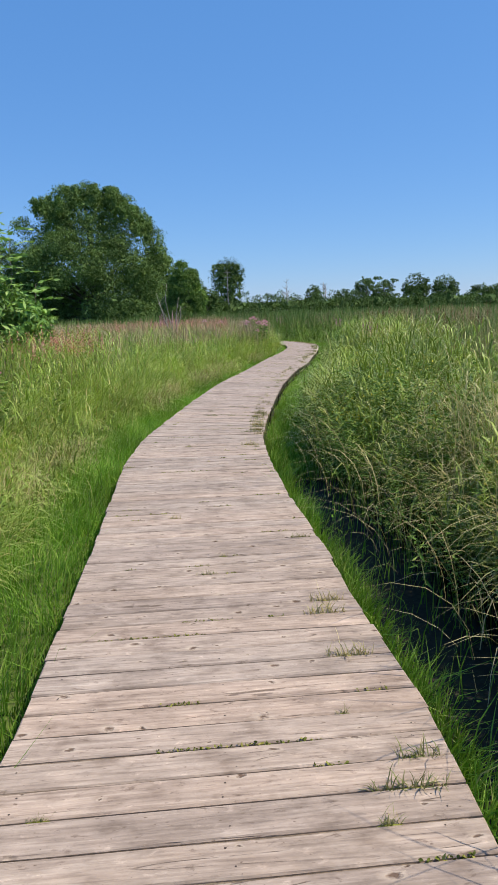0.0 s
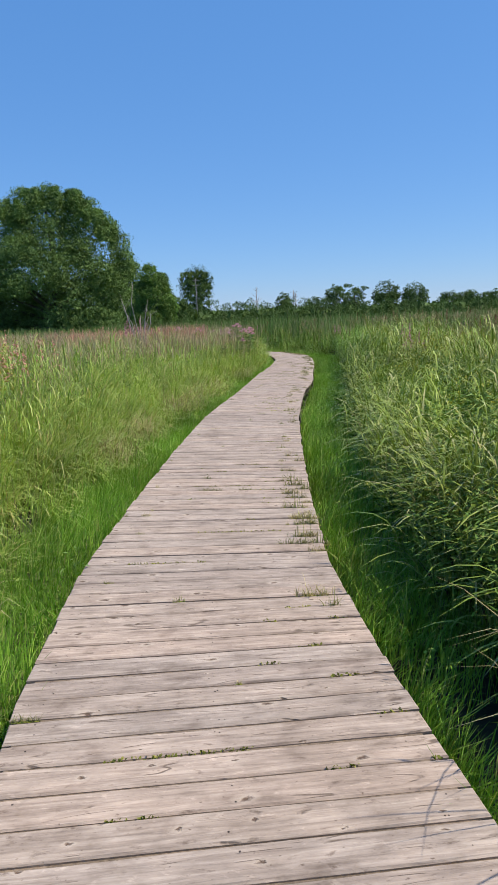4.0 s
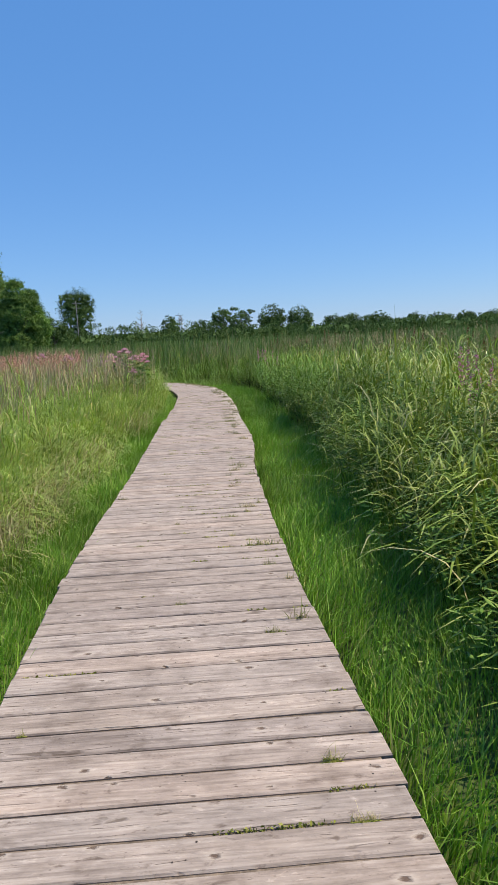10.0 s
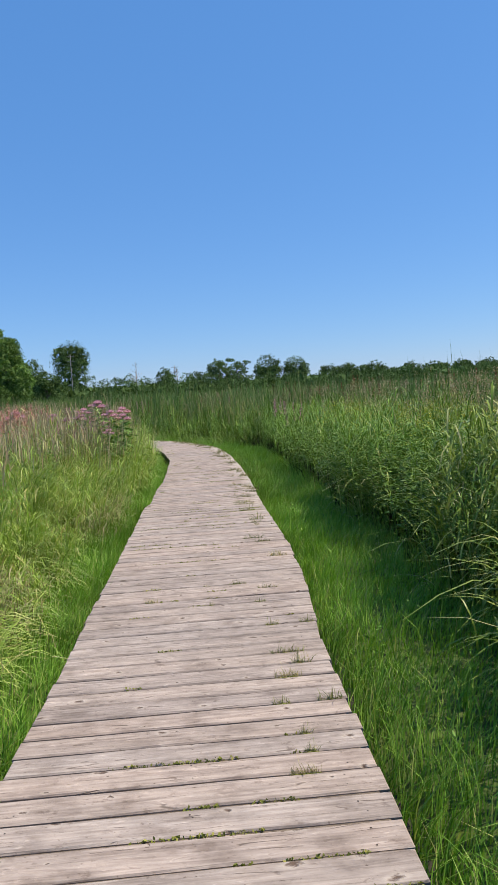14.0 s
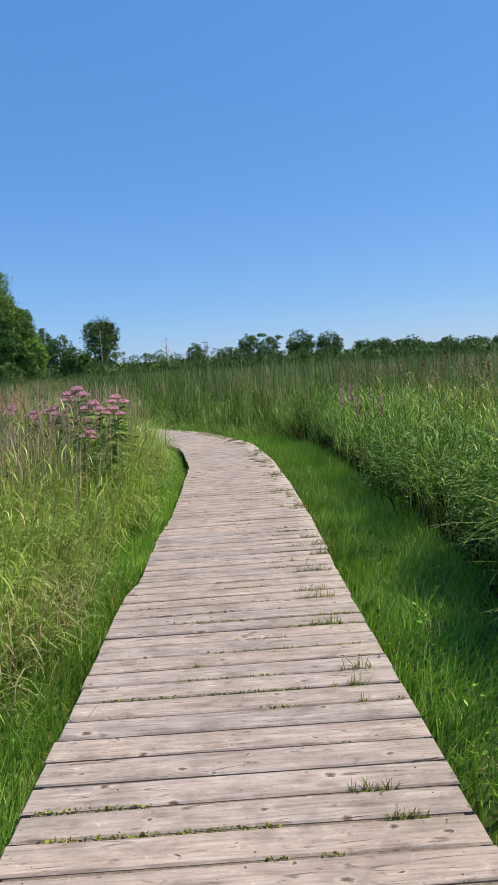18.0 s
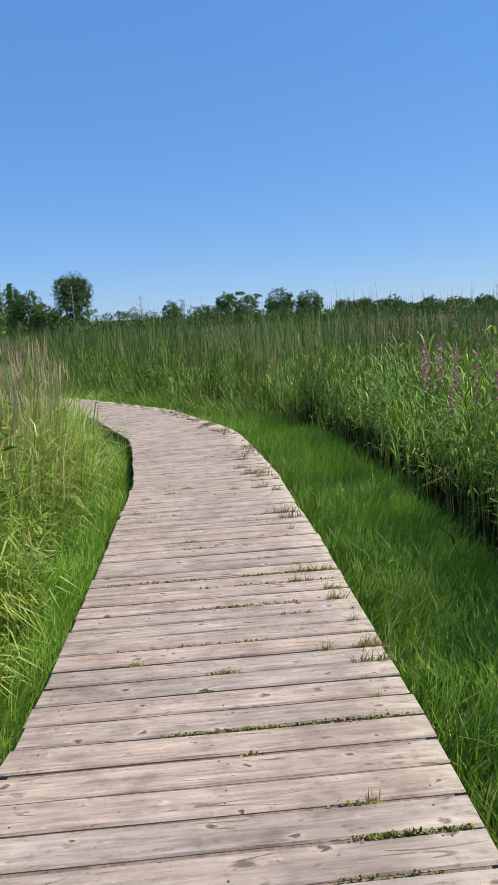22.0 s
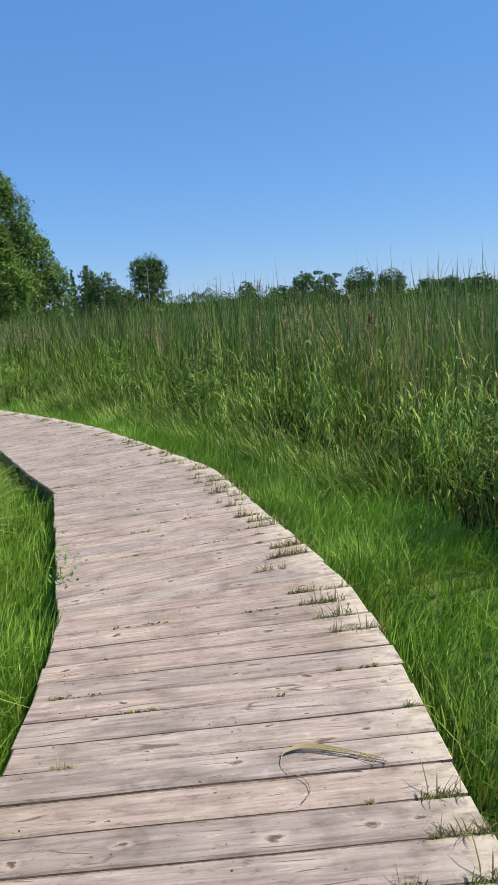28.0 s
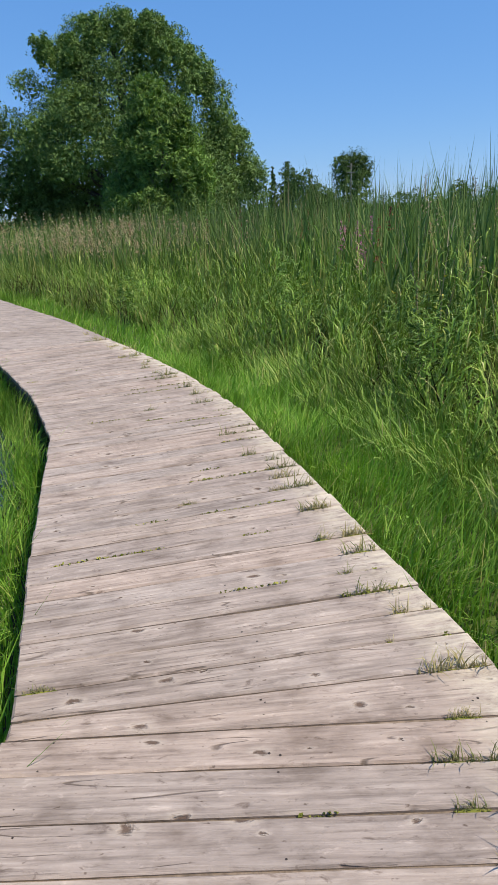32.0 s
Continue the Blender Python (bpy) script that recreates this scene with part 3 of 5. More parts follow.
def build_deck():
    rnd = random.Random(11)
    walk_root = tagged(new("boardwalk"), "weathered grey-pink wooden boardwalk curving through the marsh", "boardwalk", kind="structure")
    cuts = board_joints()
    rest = []
    nails = []
    for s0, s1 in zip(cuts[:-1], cuts[1:]):
        wide = np.interp(s0, [8.5, 11, 33, 37], [0.5, 1.0, 1.0, 0.45])          # the gaps stand wider in the middle of the walk
        gap = rnd.choice((0.008, 0.010, 0.012, 0.014)) * wide
        a, b = s0 + gap / 2, s1 - gap / 2
        l0, r0, r1, l1 = (along(e, q) for e, q in ((LEFT, a), (RIGHT, a), (RIGHT, b), (LEFT, b)))
        mid = (l0 + r0 + r1 + l1) / 4
        ux = (r0 + r1 - l0 - l1)
        ang = math.atan2(ux[1], ux[0])
        jl, jr = rnd.gauss(0, 0.004), rnd.gauss(0, 0.004)
        ca, sa = math.cos(-ang), math.sin(-ang)

        def own(p, dx):
            x, y = p - mid
            return (ca * x - sa * y + dx, sa * x + ca * y)
        corners = (own(l0, -jl), own(r0, jr), own(r1, jr), own(l1, -jl))
        m = pose(mid[0], mid[1], rnd.gauss(0, 0.0014), rnd.gauss(0, 0.35), rnd.gauss(0, 0.08), math.degrees(ang) + rnd.gauss(0, 0.12))
        me = board_mesh("plank", corners, rnd)
        if 3.5 < s0 < 47.0:
            ob = new("plank", me)
            ob.matrix_world = m
            ob.parent = walk_root
        else:
            rest.append((me, m))
        w = np.hypot(*ux) / 4
        for x in (-w + 0.12, 0.02, w - 0.12):
            for y in (-0.034, 0.036):
                for extra in range(1 if rnd.random() < 0.8 else 2):
                    if rnd.random() < 0.55:
                        nails.append(m @ Vector((x + rnd.gauss(0, 0.016), y + rnd.gauss(0, 0.009), 0.0007)))
    bm = bmesh.new()
    for me, m in rest:
        me.transform(m)
        bm.from_mesh(me)
    rest_ob = part("distant_planks", bm, MAT_WOOD, walk_root)
    rest_ob.data.materials.append(MAT_EDGE)
    rest_ob.data.materials.append(MAT_END)
    V, F = [], []
    for p in nails:
        r = rnd.uniform(0.0022, 0.0042)
        k0 = len(V)
        V += [(p.x + r * math.cos(q), p.y + r * math.sin(q), p.z) for q in (0, 1.05, 2.09, 3.14, 4.19, 5.24)]
        F += [(k0, k0 + j, k0 + j + 1) for j in range(1, 5)]
    tagged(mesh_object("nail_heads", np.array(V), np.array(F), MAT_NAIL, walk_root), "dark rusty nail heads", kind="stuff")
    # soil and litter caught in the gaps
    inset = (RIGHT - LEFT) * 0.025
    V = np.column_stack([np.concatenate([LEFT + inset, RIGHT - inset]), np.full(2 * len(LEFT), -0.0115)])
    n = len(LEFT)
    F = [t for k in range(n - 1) for t in ((k, n + k, n + k + 1), (k, n + k + 1, k + 1))]
    tagged(mesh_object("gap_litter", V, np.array(F), MAT_LITTER, walk_root), "brown soil and litter between the boards", kind="stuff")
    # bearers under the boards, and short posts
    for name, f, off in (("stringer", 0.0, 0.07), ("stringer", 0.5, 0.0), ("stringer", 1.0, -0.07)):
        q = LEFT + (RIGHT - LEFT) * f + off * (RIGHT - LEFT) / np.linalg.norm(RIGHT - LEFT, axis=1)[:, None]
        t = np.gradient(q, axis=0)
        t /= np.linalg.norm(t, axis=1)[:, None]
        nn = np.column_stack([t[:, 1], -t[:, 0]]) * 0.022
        V, F = [], []
        for (x, y), (a, b) in zip(q, nn):
            V += [(x - a, y - b, -0.04), (x + a, y + b, -0.04), (x + a, y + b, -0.23), (x - a, y - b, -0.23)]
        for k in range(len(q) - 1):
            for j in range(4):
                a, b = k * 4 + j, k * 4 + (j + 1) % 4
                F += [(a, b, b + 4), (a, b + 4, a + 4)]
        mesh_object(name, np.array(V), np.array(F), MAT_BEAM, walk_root, "dark timber bearer")
        if f != 0.5:
            for s in np.arange(1.0, RUN[-1], 2.4):
                x, y = along(q, s)
                bm = bmesh.new()
                bmesh.ops.create_cube(bm, size=1, matrix=Matrix.Translation((x, y, -0.33)) @ Matrix.Diagonal((0.085, 0.085, 0.52, 1)))
                part("post", bm, MAT_BEAM, walk_root)


build_deck()
S_END = 60.0


# ---- low lush grass beside the walk ----
def clumped(n, s0, s1, e0, e1, side, per, spread):
    """Points in tussocks."""
    c, cs, ce = beside(max(n // per, 1), s0, s1, e0, e1, side)
    k = rng.integers(0, len(c), n)
    xy = c[k] + rng.normal(scale=spread, size=(n, 2))
    d = deck_place(xy)[1]
    ok = (np.abs(d) - HALF > 0.15) & (np.sign(d) == side)
    return xy[ok], cs[k][ok], np.abs(d[ok]) - HALF, k[ok]


def build_short():
    out = []
    for side, n, s0, s1, thick in ((1, 80000, 3, 46.5, 1.0), (1, 19000, 30, 46, 1.1), (1, 1500, 2, 12, 1.1), (-1, 55000, 3, 36, 1.0), (-1, 32000, 35.5, 47.5, 1.05), (1, 7000, 46.5, 63, 2.2), (-1, 6000, 47.5, 63, 2.2)):
        st = strip(side)
        wide = (lambda q: np.where(q < 11, 0.18 if n > 10000 else 0.7, st(q) + 0.12)) if side > 0 else (lambda q: st(q) + 0.2)
        xy, s, e = beside(n, s0, s1, 0.012, wide, side)
        dry = (side > 0) | (s < 41.8) | (s > 46.5) | (e < 0.27) | (rng.random(len(s)) < 0.32)          # few blades stand in the pool
        dry &= ~((side < 0) & (s > 34.2) & (s < 36.6) & (e < 0.1) & (rng.random(len(s)) < 0.85))          # bare earth shows beside the boards here
        dry &= (side < 0) | (s > 11.5) | (rng.random(len(s)) < 0.4)          # thin grass beside the dark hollow
        xy, s, e = xy[dry], s[dry], e[dry]
        h = 0.22 + 0.1 * rng.random(len(xy)) + 0.06 * lumps(xy, 0.3) + 0.05 * np.minimum(e, 1)
        h *= np.where((side < 0) & (s > 36.5), np.where((e < 0.14) | (s > 40.5), 1.15, 0.9), 1.0)
        h *= np.where(rng.random(len(xy)) < 0.09, rng.uniform(1.2, 1.6, len(xy)), 1.0)
        az = 2.0 * lumps(xy, 0.5, 2.0) + rng.normal(0, 1.0, len(xy))
        out.append(blades(feet(xy, GROUND + 0.03), h, thick * rng.uniform(0.0022, 0.0046, len(xy)), az, rng.uniform(0.1, 0.7, len(xy)), rng.uniform(0, 0.45, len(xy)), 2))
    # small broad-leaved weeds in the sward
    for side, n in ((1, 1300), (-1, 900)):
        st = strip(side)
        xy, s, e, k = clumped(n, 6, 50, 0.2, lambda q: st(q), side, 14, 0.06)
        P = feet(xy, GROUND) + np.column_stack([np.zeros((len(xy), 2)), rng.uniform(0.12, 0.36, len(xy))])
        out.append(leaves(P, rng.uniform(0.01, 0.022, len(xy)), 0.42, 0.75))
    stuff("short_grass", out, MAT_SHORT, "lush bright green grass along the boardwalk edge", "grass")


build_short()


# ---- tall growth on both sides ----
def culms(xy, z, h, per, length, width, lean=(0.5, 1.0), droop=(0.1, 0.9), az=None, spread=3.15, low=0.0):
    """Grass stems with leaves that leave them one above another and arch outwards."""
    n = len(xy)
    saz, sl = rng.uniform(0, 6.3, n), rng.uniform(0.03, 0.22, n)
    stem = blades(feet(xy, z), h, width * 0.35, saz, sl, 0, 2)
    u = np.tile((np.arange(per) + 0.6) / (per + 0.3), (n, 1)) + rng.uniform(-0.08, 0.08, (n, per))
    u = np.repeat(np.broadcast_to(low, (n,)), per) * (1 - u.ravel()) + u.ravel()
    H = np.repeat(h, per)
    c = np.column_stack([np.cos(saz), np.sin(saz)])
    base = np.repeat(xy, per, 0) + np.repeat(c * sl[:, None], per, 0) * (H * u ** 1.8)[:, None]
    P = np.column_stack([base, z + H * u])
    a = rng.uniform(0, 6.3, n * per) if az is None else np.repeat(az, per) + rng.uniform(-spread, spread, n * per)
    m = n * per
    lv = blades(P, length * rng.uniform(0.6, 1.25, m), width * rng.uniform(0.7, 1.3, m), a, rng.uniform(*lean, m), rng.uniform(*droop, m), 3, twist=a + np.pi / 2 + rng.normal(0, 0.35, m))
    return [stem, lv]


def build_tall_left():
    st = strip(-1)
    # upright stems at the back
    xy, s, e, k = clumped(3200, 2.0, 38.0, lambda q: st(q) + 0.45, lambda q: st(q) + 3.4, -1, 9, 0.12)
    over = np.clip(e - st(s), 0, 3)
    tus = rng.normal(0, 0.13, k.max() + 1)
    h = 0.6 + 0.72 * np.minimum(over / np.where(s > 26, 0.6, 0.9), 1) * np.interp(s, [37.2, 38.2], [1, 0.6]) + tus[k] + rng.normal(0, 0.08, len(xy)) + 0.16 * lumps(xy, 0.9)
    out = culms(xy, GROUND, np.maximum(h, 0.35) + 0.1, 5, 0.34, 0.006, az=rng.uniform(0, 6.3, k.max() + 1)[k], spread=1.5)
    xy, s, e, k = clumped(1500, 9.0, 18.0, 1.9, 4.6, -1, 9, 0.14)
    out += culms(xy, GROUND, rng.uniform(1.4, 1.72, len(xy)), 6, 0.36, 0.006, low=0.4, az=rng.uniform(0, 6.3, k.max() + 1)[k], spread=1.5)
    # tussocks whose leaves fan out and arch over, most of them swept towards the walk
    c, cs, ce = beside(1340, 2.0, 38.2, lambda q: st(q) - 0.04, lambda q: st(q) + 2.1, -1)
    over = np.clip(ce - st(cs), 0, 3)
    size = np.where(cs > 27, np.interp(over, [0, 0.25, 0.8], [0.68, 0.88, 1.0]), np.interp(over, [0, 0.5, 1.2, 2.0], [0.5, 0.78, 1.0, 1.2])) * np.interp(cs, [30, 32, 37.2, 38.2], [1, 1.15, 1.15, 0.65]) * rng.uniform(0.82, 1.15, len(c))
    k = rng.integers(0, len(c), 56000)
    xy = c[k] + rng.normal(0, 0.07, (len(k), 2))
    sweep = (-0.35 + 0.9 * lumps(c, 1.6, 3.0) + rng.normal(0, 0.5, len(c)))[k]
    az = np.where(rng.random(len(k)) < 0.86, sweep + rng.normal(0, 0.42, len(k)), rng.uniform(0, 6.3, len(k)))
    d = deck_place(xy)[1]
    ok = (d < -HALF - 0.2)
    k, xy, az = k[ok], xy[ok], az[ok]
    n = len(k)
    rise = np.where(rng.random(n) < 0.55, rng.uniform(0, 0.6, n), 0) * size[k]
    out.append(blades(feet(xy) + np.column_stack([np.zeros((n, 2)), rise]), size[k] * rng.uniform(0.75, 1.35, n) - rise * 0.6, rng.uniform(0.0036, 0.0085, n) * np.interp(cs[k], [12, 22], [0.85, 1.0]), az, rng.uniform(0.35, 0.85, n) * np.where((over[k] < 0.45) & (cs[k] > 26), 0.6, 1.0), rng.uniform(0.2, 0.85, n), 4, twist=az + np.pi / 2 + rng.normal(0, 0.4, n)))
    c, cs, ce = beside(26, 37.6, 40.6, 0.62, 1.7, -1)
    k = rng.integers(0, len(c), 3000)
    xy = c[k] + rng.normal(0, 0.05, (len(k), 2))
    az = rng.normal(-0.2, 0.7, len(c))[k] + rng.normal(0, 0.5, len(k))
    out.append(blades(feet(xy), rng.uniform(0.55, 1.15, len(k)) * rng.uniform(0.7, 1.12, len(c))[k], rng.uniform(0.0035, 0.008, len(k)), az, rng.uniform(0.2, 0.75, len(k)), rng.uniform(0.05, 0.45, len(k)), 4, twist=az + np.pi / 2 + rng.normal(0, 0.4, len(k))))
    stuff("meadow_grass", out, MAT_TALL, "tall green meadow grass leaning over in tussocks", "grass")


def bank_rise(s, over):
    """The bank slopes back in the first stretch of the walk and stands steep further on."""
    return np.interp(s, [7.5, 9.5, 12, 13.5, 17.5, 21.5], [1, 0.45, 0.45, 1, 1, 0]) * (np.interp(over, [0, 0.5, 1.7], [0.58, 0.74, 1.0]) - 1) + 1


def build_tall_right():
    st = strip(1)
    one = []
    for n, s0, s1, kind in ((4300, 2.0, 25.0, 0), (5600, 23.0, 51.0, 1)):
        a, s, e, k = clumped(n, s0, s1, lambda q: st(q) + 0.02, lambda q: st(q) + 1.9, 1, 9, 0.11)
        over = np.clip(e - st(s), 0, 3)
        tus = rng.normal(0, 0.17, k.max() + 1)
        steep = np.interp(s, [11, 16], [0.8, 0.35])
        front = np.interp(s, [11, 16], [0.68, 0.98]) + np.interp(s, [11, 16], [0.58, 0.28]) * np.minimum(over / steep, 1) if kind == 0 else 0.92 + 0.2 * np.minimum(over / 0.3, 1)
        front = np.where(s > 36.5, np.interp(s, [36.5, 39.5], [1, 0]) * front + np.interp(s, [36.5, 39.5], [0, 1]) * (0.42 + 0.6 * np.minimum(over / 1.3, 1)), front)
        thin = (s > 11.5) | (rng.random(len(s)) < 0.45)
        a, s, over, k, front = a[thin], s[thin], over[thin], k[thin], front[thin]
        h = front + tus[k] + rng.normal(0, 0.09, len(a)) + 0.16 * lumps(a, 0.9) + np.interp(s, [3, 8, 12], [0.22, 0.12, 0])
        h *= bank_rise(s, over)
        made = culms(a, GROUND, h + 0.12, 6, np.repeat(np.interp(s, [10, 14, 22, 30], [0.26, 0.4, 0.38, 0.26]), 6), 0.0074 if kind == 0 else 0.0056, low=np.interp(s, [11, 15, 22, 26, 37, 41], [0.42, 0.32, 0.36, 0.52, 0.52, 0.2]), az=rng.uniform(0, 6.3, k.max() + 1)[k], spread=1.25)
        if kind == 0:
            one += made
        else:
            stuff("marsh_grass", made, MAT_WALL, "dark green leafy marsh grass in a dense bank", "grass")
    # a thick front by the start of the walk
    a, s, e, k = clumped(2600, 2.0, 13.0, lambda q: st(q) + 0.15, lambda q: st(q) + 1.0, 1, 9, 0.12)
    one += culms(a, GROUND, rng.uniform(0.95, 1.3, len(a)) * bank_rise(s, np.clip(e - st(s), 0, 3)), 7, 0.24, 0.0058, low=0.55, az=rng.uniform(0, 6.3, k.max() + 1)[k], spread=2.0)
    # long leaves that arch over the low strip
    b, s, e, k = clumped(2800, 9.5, 29.0, lambda q: st(q) - 0.05, lambda q: st(q) + 0.6, 1, 24, 0.13)
    b2, s2, e2, k2 = clumped(2500, 11.0, 16.5, lambda q: st(q) + 0.04, lambda q: st(q) + 0.5, 1, 30, 0.12)
    b, s = np.vstack([b, b2]), np.concatenate([s, s2])
    j = np.clip(np.searchsorted(SAMPLES, s), 0, len(SAMPLES) - 1)
    out = np.arctan2(-CN[j, 1], -CN[j, 0]) + rng.normal(0, 0.9, len(b))
    two = blades(feet(b, GROUND + 0.05) + np.column_stack([np.zeros((len(b), 2)), rng.uniform(0, 0.7, len(b))]), rng.uniform(0.4, 0.85, len(b)) * np.interp(s, [14, 18], [0.75, 1]),
                 rng.uniform(0.006, 0.0105, len(b)), out, rng.uniform(0.4, 0.95, len(b)), rng.uniform(0.3, 0.95, len(b)), 5, twist=out + np.pi / 2 + rng.normal(0, 0.3, len(b)))
    stuff("reed_canary_grass", one + [two], MAT_REED, "tall reed grass with arching pale-edged leaves", "grass")
    # upright sedge at the bend
    c, cs, ce = beside(1250, 25.0, 62.0, lambda q: st(q) + np.interp(q, [34.5, 38], [0.5, 0.0]), lambda q: st(q) + 2.0, 1)
    over = np.clip(ce - st(cs), 0, 3)
    size = np.where(cs > 37.5, np.interp(over, [0, 0.5, 1.4], [0.48, 0.7, 1.0]), np.interp(over, [0, 0.4, 1.0], [0.66, 0.9, 1.05])) * rng.uniform(0.75, 1.2, len(c))
    k = rng.integers(0, len(c), 38000)
    xy = c[k] + rng.normal(0, 0.05, (len(k), 2))
    d = deck_place(xy)[1]
    k, xy = k[d > HALF + 0.3], xy[d > HALF + 0.3]
    n = len(k)
    az = rng.uniform(0, 6.3, n)
    rise = np.where(rng.random(n) < 0.5, rng.uniform(0, 0.55, n), 0) * size[k]
    c, cs, ce = beside(150, 38.6, 47.0, lambda q: st(q) - 0.4, lambda q: st(q) + 0.25, 1)
    j = rng.integers(0, len(c), 5200)
    m = len(j)
    edge = blades(feet(c[j] + rng.normal(0, 0.06, (m, 2)), GROUND + 0.05), rng.uniform(0.32, 0.75, m) * np.interp(ce, [0.6, 1.4], [0.75, 1.1])[j], rng.uniform(0.003, 0.006, m), rng.normal(3.0, 1.1, len(c))[j] + rng.normal(0, 0.6, m), rng.uniform(0.1, 0.7, m), rng.uniform(0.05, 0.7, m), 4)
    stuff("sedge", [edge, blades(feet(xy) + np.column_stack([np.zeros((n, 2)), rise]), size[k] * rng.uniform(0.75, 1.3, n) - rise * 0.6, rng.uniform(0.0036, 0.007, n), az, rng.uniform(0.1, 0.7, n), rng.uniform(0.05, 0.75, n), 3, twist=az + np.pi / 2 + rng.normal(0, 0.5, n))],
          MAT_SEDGE, "bright green sedge arching in thick tussocks", "grass")


def build_shade_thatch():
    """Dead leaves packed round the tall growth's feet, coloured near black for its shade."""
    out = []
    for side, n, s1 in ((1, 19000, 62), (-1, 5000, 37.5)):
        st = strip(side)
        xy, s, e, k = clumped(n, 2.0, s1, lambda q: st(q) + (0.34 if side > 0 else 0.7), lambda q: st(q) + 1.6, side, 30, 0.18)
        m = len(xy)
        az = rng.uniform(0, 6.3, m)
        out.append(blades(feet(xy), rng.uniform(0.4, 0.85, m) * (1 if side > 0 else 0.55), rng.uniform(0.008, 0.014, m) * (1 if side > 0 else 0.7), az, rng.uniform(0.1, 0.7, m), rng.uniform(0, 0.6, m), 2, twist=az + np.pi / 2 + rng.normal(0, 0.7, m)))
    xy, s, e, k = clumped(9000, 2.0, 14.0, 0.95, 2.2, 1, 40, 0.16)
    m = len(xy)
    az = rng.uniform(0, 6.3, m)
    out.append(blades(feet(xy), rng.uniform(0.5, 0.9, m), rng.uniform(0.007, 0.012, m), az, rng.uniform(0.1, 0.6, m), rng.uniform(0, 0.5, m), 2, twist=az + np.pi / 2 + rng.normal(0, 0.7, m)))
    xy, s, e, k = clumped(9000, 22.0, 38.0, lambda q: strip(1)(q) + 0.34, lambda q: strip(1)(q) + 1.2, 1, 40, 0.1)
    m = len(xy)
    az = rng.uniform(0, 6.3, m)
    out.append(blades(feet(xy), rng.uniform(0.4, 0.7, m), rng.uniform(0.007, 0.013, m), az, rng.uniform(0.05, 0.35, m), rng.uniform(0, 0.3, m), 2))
    stuff("thatch", out, MAT_SHADE_THATCH, "dead leaves blackened to hold the shade round the feet of the tall grass", "grass")


